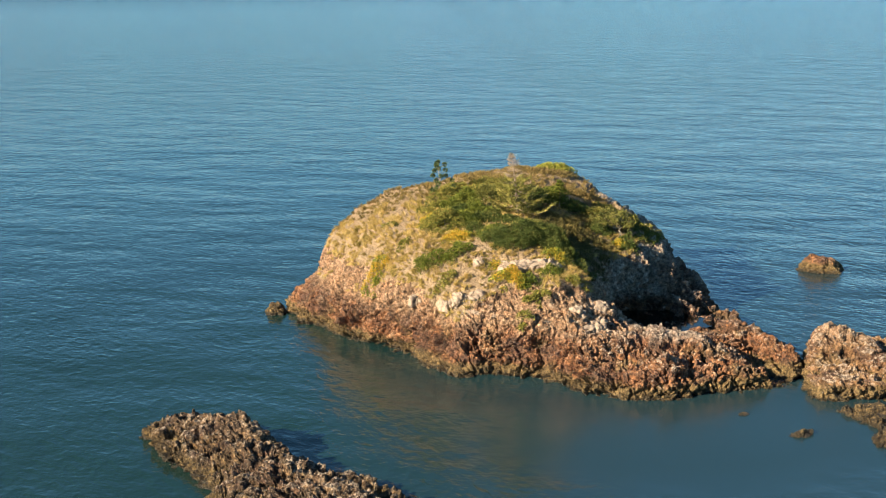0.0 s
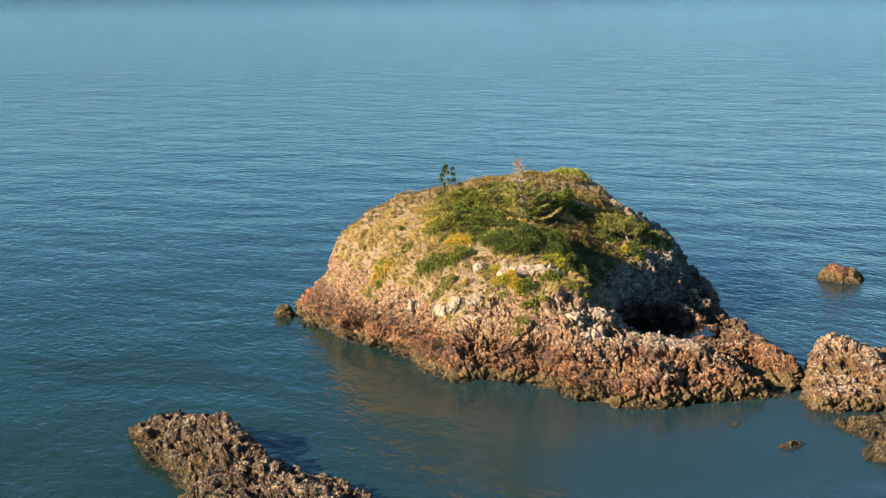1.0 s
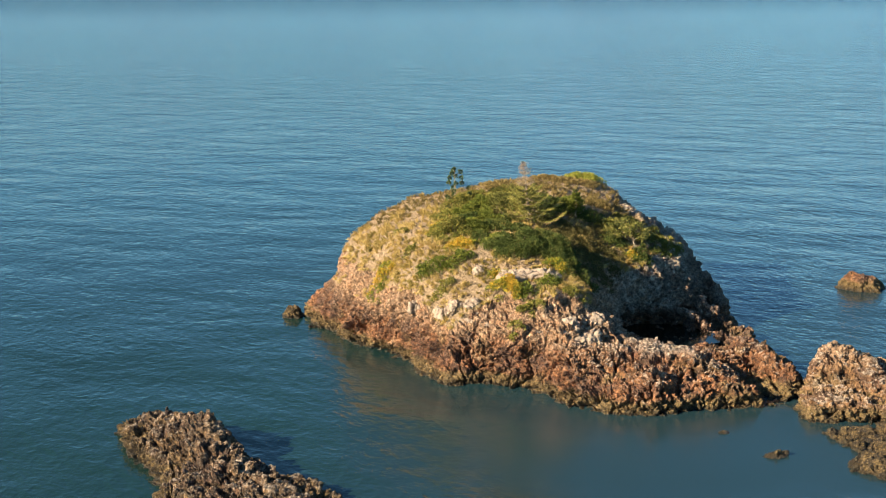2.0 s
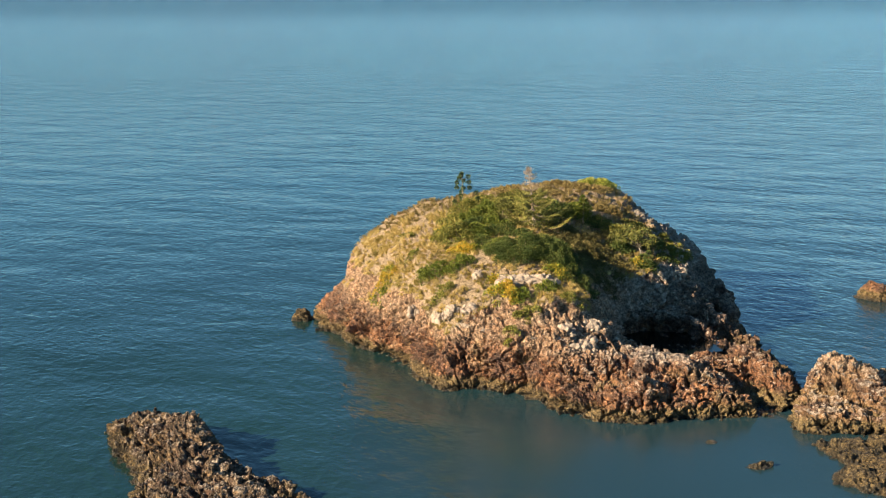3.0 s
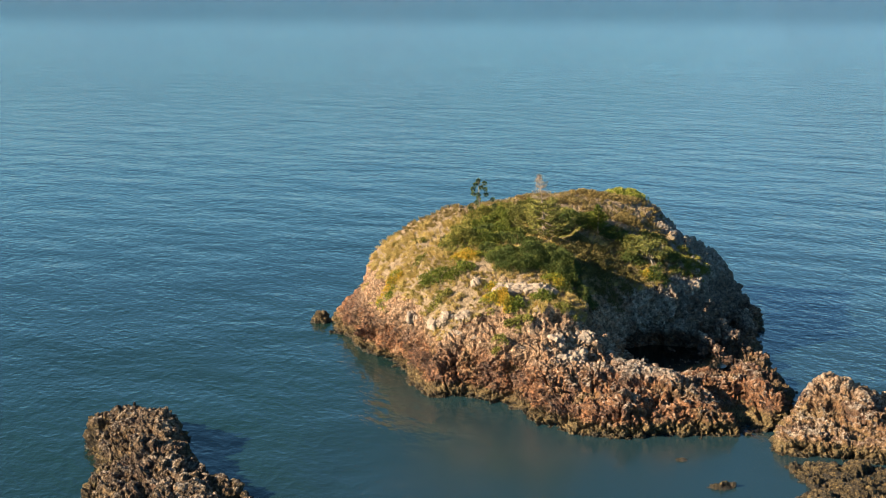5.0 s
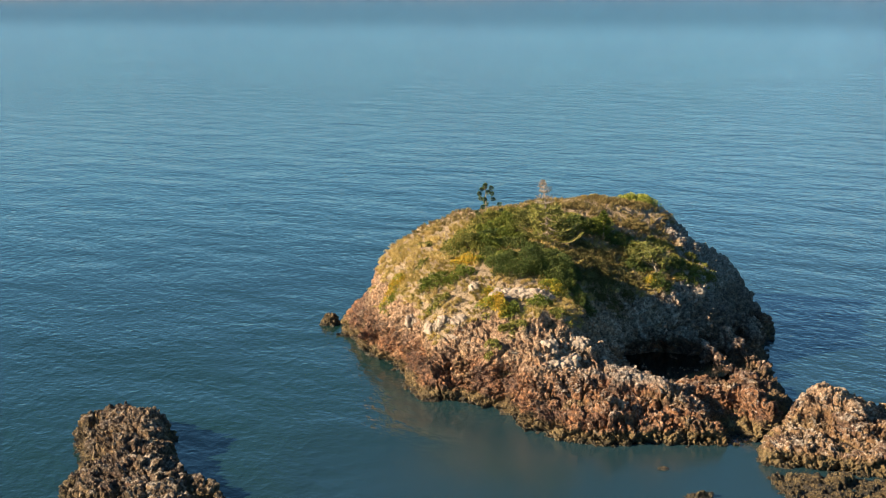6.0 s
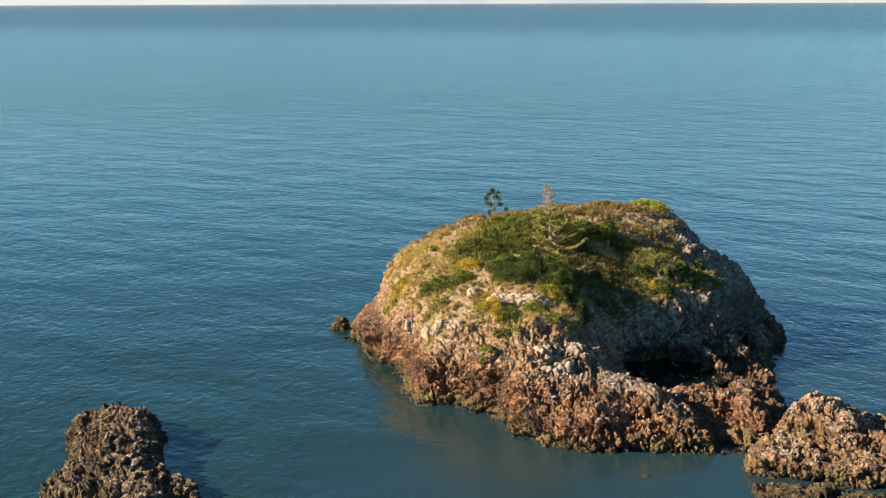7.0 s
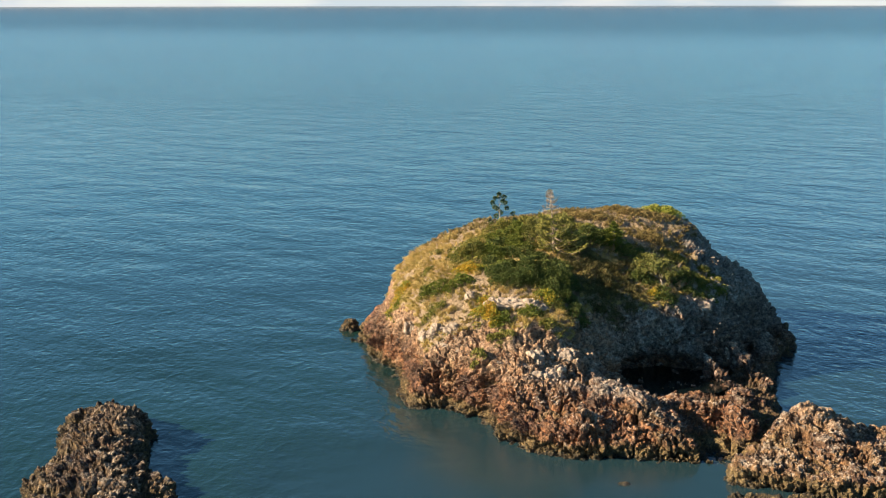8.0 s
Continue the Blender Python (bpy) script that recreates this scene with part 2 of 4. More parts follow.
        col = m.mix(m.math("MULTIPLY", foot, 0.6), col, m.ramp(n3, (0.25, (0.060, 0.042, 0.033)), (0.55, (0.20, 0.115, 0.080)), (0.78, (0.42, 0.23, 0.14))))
    # blotches of dark weathering, large and small
    stain = m.span(m.noise(pos, 0.42, 6, 0.7), 0.50, 0.66)
    col = m.mix(m.math("MULTIPLY", stain, 0.38 * dark), col, (0.055, 0.042, 0.031))
    fleck = m.ramp(m.noise(pos, 2.6, 7, 0.78), (0.36, tone * 0.22 / dark ** 2), (0.50, tone * 0.95 / dark), (0.60, tone * 1.45))
    mul = m.node("ShaderNodeMix")
    mul.data_type, mul.blend_type = "RGBA", "MULTIPLY"
    m.set(mul, "i0", 1.0)
    m.set(mul, "i6", col)
    m.set(mul, "i7", fleck)
    col = mul.outputs[2]
    shell = m.math("MULTIPLY", m.span(m.noise(pos, 6.5, 3, 0.6), 0.60, 0.68), m.span(m.noise(pos, 0.7, 3), 0.45, 0.60))
    col = m.mix(m.math("MULTIPLY", shell, 0.5), col, (0.48, 0.40, 0.29))
    wet = m.span(zt, 0.45, 0.1)
    col = m.mix(m.math("MULTIPLY", wet, 0.75), col, (0.022, 0.020, 0.012))
    if planted:
        cover = m.node("ShaderNodeAttribute")
        cover.attribute_name = "cover"
        soil = m.ramp(n3, (0.25, (0.17, 0.122, 0.068)), (0.5, (0.38, 0.280, 0.168)), (0.75, (0.58, 0.46, 0.32)))
        cv = m.math("ADD", cover.outputs["Fac"], m.math("MULTIPLY", m.math("SUBTRACT", n2, 0.5), 0.9))
        col = m.mix(m.span(cv, 0.42, 0.62), col, soil)
    knob = m.math("ABSOLUTE", m.math("SUBTRACT", m.noise(pos, 2.3, 4, 0.6), 0.5))
    grit = m.math("ABSOLUTE", m.math("SUBTRACT", m.noise(pos, 5.5, 4, 0.6), 0.5))
    bump = m.math("ADD", m.math("MULTIPLY", n3, 0.7), m.math("MULTIPLY", m.noise(pos, 11.0, 3, 0.7), 0.5))
    bump = m.math("SUBTRACT", bump, m.math("ADD", m.math("MULTIPLY", knob, 2.0), m.math("MULTIPLY", grit, 1.2)))
    return m.done(col, m.math("SUBTRACT", 0.9, m.math("MULTIPLY", wet, 0.45)), bump, 1.0, 0.36)


def sea_material(name="sea_water", still=1.0, unshaded=1.0):
    """Rippled sea water, calmer in the islet's lee."""
    m = Nodes(name)
    pos = m.place()

    def layer(scale, turn, stretch, detail, rough=0.5):
        mp = m.node("ShaderNodeMapping", Vector=pos)
        mp.inputs["Rotation"].default_value = (0, 0, radians(turn))
        st = m.node("ShaderNodeMapping", Vector=mp.outputs[0])
        st.inputs["Scale"].default_value = (scale, scale * stretch, scale)
        return m.noise(st.outputs[0], 1.0, detail, rough)
    def peaked(x):
        return m.math("SUBTRACT", 1.0, m.math("ABSOLUTE", m.math("MULTIPLY", m.math("SUBTRACT", x, 0.5), 2.6)))
    swell, wave = layer(0.045, 24, 1.6, 2), layer(0.17, 30, 1.3, 3)
    ripple, chop = peaked(layer(0.30, 62, 1.5, 3)), peaked(layer(0.75, 40, 1.4, 3))
    lee = m.node("ShaderNodeVectorMath", i0=pos, i1=(15.0, 112.0, 0.0))
    lee.operation = "SUBTRACT"
    sc = m.node("ShaderNodeVectorMath", i0=lee.outputs[0], i1=(1 / 21.0, 1 / 15.0, 0.0))
    sc.operation = "MULTIPLY"
    ln = m.node("ShaderNodeVectorMath", i0=sc.outputs[0])
    ln.operation = "LENGTH"
    calm = m.math("ADD", 0.06, m.math("MULTIPLY", m.span(m.math("ADD", ln.outputs["Value"], m.math("MULTIPLY", m.noise(pos, 0.05, 3), 0.5)), 0.8, 1.6), 0.94))
    patch = m.noise(pos, 0.012, 3, 0.5)
    away = m.span(m.node("ShaderNodeSeparateXYZ", Vector=pos).outputs[1], 170.0, 520.0)
    far = layer(0.085, 24, 1.0, 4, 0.6)
    wave = m.math("MULTIPLY", wave, m.math("ADD", 0.6, m.math("MULTIPLY", away, 1.3)))
    swell = m.math("ADD", swell, m.math("MULTIPLY", m.math("MULTIPLY", far, away), 1.2))
    offing = m.span(m.node("ShaderNodeSeparateXYZ", Vector=pos).outputs[1], 1150.0, 2000.0)
    h = m.math("ADD", m.math("MULTIPLY", swell, 0.6), m.math("ADD", m.math("MULTIPLY", wave, 0.22), m.math("ADD", m.math("MULTIPLY", m.math("MULTIPLY", ripple, m.math("ADD", 1.0, away)), 0.10), m.math("MULTIPLY", chop, 0.028))))
    h = m.math("MULTIPLY", h, m.math("MULTIPLY", m.math("MULTIPLY", calm, m.math("ADD", 1.0, m.math("MULTIPLY", offing, 1.6))), m.math("ADD", 0.7, m.math("MULTIPLY", patch, 0.6))))
    east = m.span(m.node("ShaderNodeSeparateXYZ", Vector=pos).outputs[0], 18.0, 50.0)        # more wind on the open eastern water
    h = m.math("MULTIPLY", h, m.math("MULTIPLY", m.math("ADD", 1.0, m.math("MULTIPLY", east, 0.45)), still))
    west = m.span(m.node("ShaderNodeSeparateXYZ", Vector=pos).outputs[0], 8.0, -22.0)
    col = m.mix(m.span(patch, 0.35, 0.65), m.mix(west, (0.012, 0.033, 0.042), (0.007, 0.026, 0.024)), m.mix(west, (0.014, 0.037, 0.046), (0.008, 0.029, 0.027)))
    # below 1 the cliff's shade and dark reflection are painted into the water colour
    if unshaded < 1.0:
        col = m.mix(1.0 - unshaded, col, (0.002, 0.003, 0.002))
    m.set(m.bsdf, "IOR", 1.33)
    return m.done(col, m.math("ADD", m.math("SUBTRACT", 0.22, m.math("MULTIPLY", calm, 0.10)), m.math("ADD", m.math("MULTIPLY", away, 0.05), m.math("MULTIPLY", offing, 0.04))), h, 0.8, 1.0)


def pale_rock_material():
    m = Nodes("pale_rock")
    pos = m.place()
    n = m.noise(pos, 1.6, 6, 0.65)
    fine = m.noise(pos, 7.0, 4, 0.7)
    col = m.ramp(n, (0.28, (0.10, 0.070, 0.048)), (0.43, (0.26, 0.185, 0.12)), (0.60, (0.42, 0.32, 0.215)), (0.8, (0.34, 0.21, 0.125)))
    return m.done(m.mix(0.25, col, m.ramp(fine, (0.3, 0.1), (0.7, 0.55))), 0.9, fine, 0.8, 0.1)


ROCK = rock_material("islet_rock", 1.0, True, dark=1.2, pale=4.3, tone=0.74)
ROCK_BROWN = rock_material("reef_rock", 0.12, pale=2.6, dark=1.8, warm=True, tone=0.58)
ROCK_RUST = rock_material("rusty_sea_rock", 0.9, pale=6.0)
ROCK_CREAM = rock_material("cream_topped_rock", 0.45, pale=3.0, dark=1.05, warm=True, tone=0.70)
ROCK_PALE = pale_rock_material()
SEA = sea_material()
POOL_WATER = sea_material("pool_water", 0.04, 0.1)

# ---------------- sea ----------------
_r = np.array([0, 30, 60, 100, 150, 220, 320, 480, 700, 1100, 1700, 2600, 3800, 4930.0])
_na = 96
_a = np.linspace(0, 2 * np.pi, _na, endpoint=False)
_rise = 20.0 * (_r / 4930.0) ** 2 * 1.0
_v = [(0.0, 140.0, 0.0)] + [(r * math.cos(a), 140 + r * math.sin(a), z) for r, z in zip(_r[1:], _rise[1:]) for a in _a]
_f = []
for k in range(len(_r) - 2):
    for j in range(_na):
        o, p = 1 + k * _na, 1 + (k + 1) * _na
        _f.append((o + j, p + j, p + (j + 1) % _na, o + (j + 1) % _na))
_bm = bmesh.new()
_bv = [_bm.verts.new(c) for c in _v]
for q in _f:
    _bm.faces.new([_bv[i] for i in q])
for j in range(_na):
    _bm.faces.new((_bv[0], _bv[1 + j], _bv[1 + (j + 1) % _na]))
for face in _bm.faces:
    face.smooth = True
tagged(part("water", _bm, SEA), "calm rippled blue-green sea reaching the horizon", "sea", kind="structure")

# a far bank of pale cloud low over the horizon
def cloud_material():
    m = Nodes("far_cloud")
    pos = m.place()
    mp = m.node("ShaderNodeMapping", Vector=pos)
    mp.inputs["Scale"].default_value = (0.0022, 0.0022, 0.012)
    n = m.noise(mp.outputs[0], 1.0, 5, 0.55)
    z = m.node("ShaderNodeSeparateXYZ", Vector=pos).outputs[2]
    em = m.node("ShaderNodeEmission", Color=m.ramp(n, (0.40, (0.235, 0.265, 0.285)), (0.52, (0.30, 0.30, 0.30)), (0.65, (0.335, 0.315, 0.305))), Strength=1.0)
    clear = m.node("ShaderNodeBsdfTransparent")
    mix = m.node("ShaderNodeMixShader", i0=m.span(m.math("ADD", z, m.math("MULTIPLY", n, 300.0)), 330.0, 160.0), i1=clear.outputs[0], i2=em.outputs[0])
    out = m.tree.nodes["Material Output"]
    m.tree.links.new(mix.outputs[0], out.inputs["Surface"])
    return m.mat


_bm = bmesh.new()
_cols = [[_bm.verts.new((4860 * math.sin(a), 100 + 4860 * math.cos(a), z)) for z in (10, 130, 320)] for a in np.linspace(-1.7, 1.7, 60)]
for p, q in zip(_cols, _cols[1:]):
    for i in (0, 1):
        _bm.faces.new((p[i], q[i], q[i + 1], p[i + 1]))
tagged(part("backdrop", _bm, cloud_material()), "pale hazy cloud bank low along the horizon", "sky", kind="structure")

# ---------------- islet ----------------
SHORE = [(-24, 158.3), (-22, 155), (-18.7, 151.3), (-17.4, 147.8), (-12.3, 144.2), (-8.8, 140), (-8, 136), (-5, 131.5), (-1.3, 132.3), (3, 130.3), (7, 125.8),
         (9.5, 123.4), (13, 122.5), (17.7, 123), (19.5, 124.3), (22.3, 124.6), (26.8, 126), (29, 128.2), (30.2, 132), (30, 140), (28, 146), (27.8, 151),
         (26.3, 157), (26, 163), (27, 169), (25, 177), (20, 184), (11, 188), (0, 187), (-10, 183), (-18, 176), (-23, 167)]
DOME = [
    (0.0, [(-24, 158.3), (-22, 155), (-18.7, 151.3), (-17.4, 147.8), (-12.3, 144.2), (-8.8, 140), (-8, 136), (-5, 131.5), (-1.3, 132.3), (3, 130.3), (7, 127),
           (10, 128), (12, 133), (13.5, 140), (13, 146), (14, 150.2), (18, 151.3), (20.5, 153.2), (22.5, 157), (24.2, 163), (25.8, 169), (25, 177), (20, 184),
           (11, 188), (0, 187), (-10, 183), (-18, 176), (-23, 167)]),
    (5.0, [(-19.5, 161), (-19.0, 157.8), (-17.4, 154.0), (-14.6, 149), (-12.8, 145.2), (-9.6, 141.2), (-7, 137.8), (-4, 134.4), (-0.5, 133.2), (1.5, 131.7), (7.5, 131), (10, 134), (11.6, 137.5),
           (12.2, 143), (13.5, 147.6), (15.6, 149.8), (18.4, 151), (21.2, 153), (22.2, 156.5), (23, 164), (23.4, 170), (20.5, 178), (11, 183), (0, 182), (-9, 178), (-17, 171.5)]),
    (8.0, [(-19.2, 162), (-18.6, 158.4), (-16.9, 154.8), (-13.4, 148.4), (-9.3, 142.4), (-5, 138.6), (-1.5, 137.6), (1, 137), (5, 135), (8, 137), (9.5, 141), (9.7, 146), (12.2, 149.8),
           (15.5, 151.4), (19.8, 154), (20.8, 158), (21.6, 165), (21, 170), (17.4, 177), (10, 180.9), (0, 179.9), (-8, 176), (-15, 169.5)]),
    (9.5, [(-17.9, 163.2), (-17.2, 159), (-15.3, 155.2), (-12.2, 149.8), (-8.3, 144), (-3.6, 140.7), (0, 140.2), (4, 139.8), (7, 140.8), (8.4, 144.5), (9.4, 149.6), (12.4, 152), (16.2, 154.2), (18.5, 158.5),
           (18.9, 165), (18.6, 170), (16, 176.2), (9.5, 180), (0, 179), (-7, 175.2), (-13.8, 169.3)]),
    (11.0, [(-16.2, 165), (-14.4, 158), (-11.3, 151), (-7, 145.3), (-2, 142.3), (3, 142), (6.3, 143.2), (6.8, 148.5), (10.5, 154.5), (15, 157), (16.2, 163),
            (16.2, 170), (14.6, 175.3), (9, 179), (0, 178), (-6, 174.5), (-12.5, 169)]),
    (13.0, [(-12, 167), (-9.5, 160), (-5, 156), (-1, 153.8), (2, 153.5), (6, 157), (10, 161), (12.8, 167), (13.8, 174.6), (8, 177), (0, 176), (-6, 172)]),
    (14.3, [(-2.5, 167), (-1.5, 161), (1, 160), (6, 163), (9.5, 168), (11.5, 174.2), (4, 175), (-2, 171)])]
POOL = [(10, 146), (13, 142.6), (16, 141), (19, 141.8), (21.4, 143), (22.9, 144.2), (22.9, 146), (20.8, 147.8), (18.8, 149.4), (12, 149)]


def islet_height(px, py):
    shore = inside(px, py, SHORE)
    shelf = np.where(shore > 0, np.minimum(shore * 1.5, 1.0), np.maximum(shore * 1.2, -4))
    front = crest(px, py, [(6, 129.5, 4.9), (12, 131.2, 4.3), (16.5, 130.2, 4.4), (18.6, 129.6, 4.4), (21.3, 128.2, 3.1), (23.3, 126.7, 2.2), (25, 126.0, 1.2), (26.3, 126, 0.3)], 0.85)
    front = np.maximum(front, crest(px, py, [(9.5, 136.5, 4.8), (12.4, 134.7, 4.1), (16, 132, 4.2), (18.6, 129.8, 4.4)], 1.05))
    front = np.maximum(front, crest(px, py, [(6.5, 136, 7.8), (10, 136.2, 6.3), (11.4, 137.4, 5.2)], 1.0))
    back = crest(px, py, [(28.2, 127.8, 1.6), (29.4, 130, 2.3), (27.4, 132.6, 2.5), (25.6, 136.4, 2.5), (26.6, 138.6, 1.7)], 1.3)
    back = np.maximum(back, crest(px, py, [(15, 138.4, 2.2), (18.6, 139.8, 1.5), (21.3, 141.6, 1.2), (23.2, 143.0, 1.3)], 1.4))
    for line in ([(19.0, 150.8, 4.4), (20.6, 149.0, 3.3), (22.8, 148, 1.8), (25.0, 145, 1.8), (25.7, 141.4, 2.1)], [(21.3, 156, 5.2), (22.5, 153.5, 3.5), (24.3, 152.6, 2.4), (26, 150.3, 1.5)],
                 [(22.5, 161, 4.8), (24.3, 160.5, 3.4), (25.3, 157.5, 2.0)], [(23.5, 167, 4.4), (25.5, 168.5, 2.8), (26.5, 169.5, 1.6)]):
        back = np.maximum(back, crest(px, py, line, 1.8))
    low = np.where(shore > 0, np.maximum(shelf, np.minimum(np.maximum(front, back), 0.2 + shore * 2.6)), shelf)
    gully = -crest(px, py, [(20.6, 134.2, -2.3), (22.8, 131.8, -1.4), (24.4, 129.5, -0.9), (25.8, 127.6, -0.3), (26.9, 125.2, 0.5)], 1.0)
    col = crest(px, py, [(18.8, 132.2, 3.3), (22.0, 134.6, 2.8), (25.0, 135.6, 2.4)], 0.9)      # the saddle between the front and back ridges
    low = np.minimum(np.maximum(low, np.where(shore > 0, col, -4.0)), np.maximum(gully, -3.0))
    pool = inside(px, py, POOL)
    low = np.where(pool > -1.0, np.minimum(low, 0.9 + np.maximum(-pool, 0) * 1.2), low)
    # a steep wave-cut cliff along the front, with a broken ledge on top and slots cut into it
    flat = np.stack([px.ravel(), py.ravel(), 0 * px.ravel()], 1)
    lumps, slots = perlin(flat * 0.30 + 4.0).reshape(px.shape), perlin(flat * (0.50, 0.22, 0) + 31.0).reshape(px.shape)
    top = (2.5 + 1.0 * lumps) * smooth(py, 121.5, 124.5) * (1 - smooth(py, 150.0, 158.0) * 0.5) * (1 - smooth(px, 21.0, 26.0)) * (1 - smooth(py, 136.0, 142.0) * smooth(px, 8.0, 13.0))
    step = np.minimum(np.maximum(shore, 0) * 2.6, top)
    step = np.where(np.abs(slots) < 0.10, step * (0.45 + 5.5 * np.abs(slots)), step)
    low = np.where(shore > 0, np.maximum(low, step), low)
    return np.maximum(low, terraces(px, py, DOME))


def grid(x0, x1, y0, y1, step):
    return np.meshgrid(np.arange(x0, x1 + step, step), np.arange(y0, y1 + step, step))


def smooth(x, lo, hi):
    t = np.clip((x - lo) / (hi - lo), 0, 1)
    return t * t * (3 - 2 * t)


_px, _py = grid(-30, 36, 116, 194, 0.4)
_h = blur(islet_height(_px, _py), 2)
_v, _n, _f = solid("islet", _px, _py, _h, 0.100)
_zone = _v[:, 2] + 1.6 * perlin(_v * 0.25)
_up = _n[:, 2]
_edge = -0.6 + 2.8 * smooth(_v[:, 0], -5.0, 1.0)
COVER = smooth(_zone - _edge, 4.6, 7.0) * smooth(_up, 0.22, 0.55)
COVER *= 1 - 0.85 * smooth(_v[:, 0] * 0.9 + _v[:, 1] * 0.25 + 2 * perlin(_v * 0.3), 53.0, 56.5)      # the bare eastern flank
ISLET_N = _n
_east = smooth(_v[:, 0], 12.0, 17.0) * smooth(_v[:, 1], 146.0, 150.0)
_v, _d = crags(_v, _n, 0.72 - 0.30 * smooth(_v[:, 2], 2.8, 4.4) * (1 - _east) - 0.26 * COVER + 0.05 * _east * (1 - COVER))
# the cliff over the tide pool is undercut
_cave = smooth(_v[:, 0], 9.5, 11.5) * (1 - smooth(_v[:, 0], 19.0, 21.0)) * smooth(_v[:, 1], 143.0, 145.0) * (1 - smooth(_v[:, 1], 153.0, 154.0)) * (1 - smooth(_v[:, 2], 2.2, 3.4))
_v = _v - _n * (1.4 * _cave * (1 - smooth(_n[:, 2], 0.5, 0.8)))[:, None]
_islet_v, _islet_f = _v, _f
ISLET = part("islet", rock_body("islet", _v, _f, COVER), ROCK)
tagged(ISLET, "steep rocky islet of rusty and pale weathered rock rising from the sea", "island", kind="structure")

# the tide pool behind the front ridge
_bm = bmesh.new()
_bm.faces.new([_bm.verts.new((x, y, 1.4)) for x, y in [(9, 146), (12.5, 141.6), (16, 139.7), (19, 140.6), (21.4, 142), (23.4, 143.2), (23.9, 145.6), (22.4, 148.6), (20, 150.8), (11, 151)]])
tagged(part("tide_pool", _bm, POOL_WATER), "still tide pool under the cliff, its shade put into dark water", "tide pool", kind="structure")



def block_mesh(k):
    """An angular broken block of rock about a metre across."""
    rng = np.random.default_rng(300 + k)
    bm = bmesh.new()
    for p in unit(rng.normal(size=(15, 3))) * rng.uniform(0.40, 0.55, (15, 1)) * (1.2, 0.85, 0.75):
        bm.verts.new(p)
    bmesh.ops.convex_hull(bm, input=bm.verts)
    loose = [v for v in bm.verts if not v.link_faces]
    bmesh.ops.delete(bm, geom=loose, context="VERTS")
    me = bpy.data.meshes.new("block")
    bm.to_mesh(me)
    bm.free()
    return me


def unit(a):
    return a / (np.linalg.norm(a, axis=-1, keepdims=True) + 1e-9)


BLOCKS = [block_mesh(k) for k in range(9)]
_block_sets = {}


def strew(thing, v, n, choice, count, material, seed, big=0.9):
    """Broken blocks that sit half sunk in a rock, as its parts."""
    rng = np.random.default_rng(int(seed) + 900)
    if material.name not in _block_sets:
        _block_sets[material.name] = [b.copy() for b in BLOCKS]
        for b in _block_sets[material.name]:
            b.materials.append(material)
    for i in rng.choice(choice, count, replace=False):
        size = 0.35 + (big - 0.35) * rng.uniform() ** 2
        ob = new("rock_block", _block_sets[material.name][int(rng.integers(9))])
        turn = Euler(rng.uniform(0, 6.28, 3))
        ob.matrix_world = Matrix.LocRotScale(Vector(v[i] + n[i] * size * 0.08), turn, Vector((size, size * rng.uniform(0.7, 1), size * rng.uniform(0.6, 0.9))))
        ob.parent = thing


def pale_block(x, y, z, sx, sy, sz, seed, turn=0.0):
    """A pale slab of bare rock standing out of the islet's slope."""
    bm = bmesh.new()
    bmesh.ops.create_icosphere(bm, subdivisions=5, radius=1.0)
    v = np.array([c.co[:] for c in bm.verts])
    n = v.copy()
    v = np.sign(v) * np.abs(v) ** 0.75 * (sx, sy, sz)
    v, d = crags(v, n, np.full(len(v), 0.30), seed)
    c, s = math.cos(radians(turn)), math.sin(radians(turn))
    for vert, p in zip(bm.verts, v):
        vert.co = (x + c * p[0] - s * p[1], y + s * p[0] + c * p[1], z + p[2])
    return part("boulder", bm, ROCK_PALE, ISLET, "pale cream bare rock")


# ---------------- loose rocks ----------------
def outcrop(name, outline, ridge, label, voxel=0.115, slope=0.6, strength=0.62, seed=0.0, rise=2.2, material=ROCK_BROWN, ledge=0.5, blocks=0):
    o = np.asarray(outline, float)
    px, py = grid(o[:, 0].min() - 3, o[:, 0].max() + 3, o[:, 1].min() - 3, o[:, 1].max() + 3, 0.3)
    d = inside(px, py, outline)
    h = np.where(d > 0, np.minimum(np.maximum(crest(px, py, ridge, slope), np.minimum(d * rise, ledge)), d * rise), np.maximum(d * 1.2, -4))
    v, n, f = solid(name, px, py, blur(h, 1), voxel)
    v, dd = crags(v, n, np.full(len(v), strength), seed)
    thing = tagged(part(name, rock_body(name, v, f), material), label, "rock")
    if blocks:
        strew(thing, v, n, np.where((v[:, 2] > 0.3) & (n[:, 2] > -0.2))[0], blocks, material, seed)
    return thing


outcrop("rock_outcrop", [(-33.2, 116.2), (-31.3, 111.7), (-30.6, 109.2), (-27.6, 106.1), (-26, 103), (-24.5, 97), (-20, 91), (-12, 90), (-9, 95), (-10.8, 99.5),
                         (-14.4, 103), (-19, 106.3), (-21.8, 111), (-23.8, 114.5), (-28, 117.3), (-31.5, 117.6)],
        [(-31, 115.4, 1.3), (-28.5, 114.4, 2.0), (-24, 110.6, 3.1), (-22.6, 107, 2.5), (-19.2, 101.2, 2.3), (-14, 95, 2.2)],
        "jagged brown oyster-crusted rock outcrop standing in the sea", seed=50, slope=0.42, rise=3.4, ledge=1.2, blocks=24, strength=0.68)
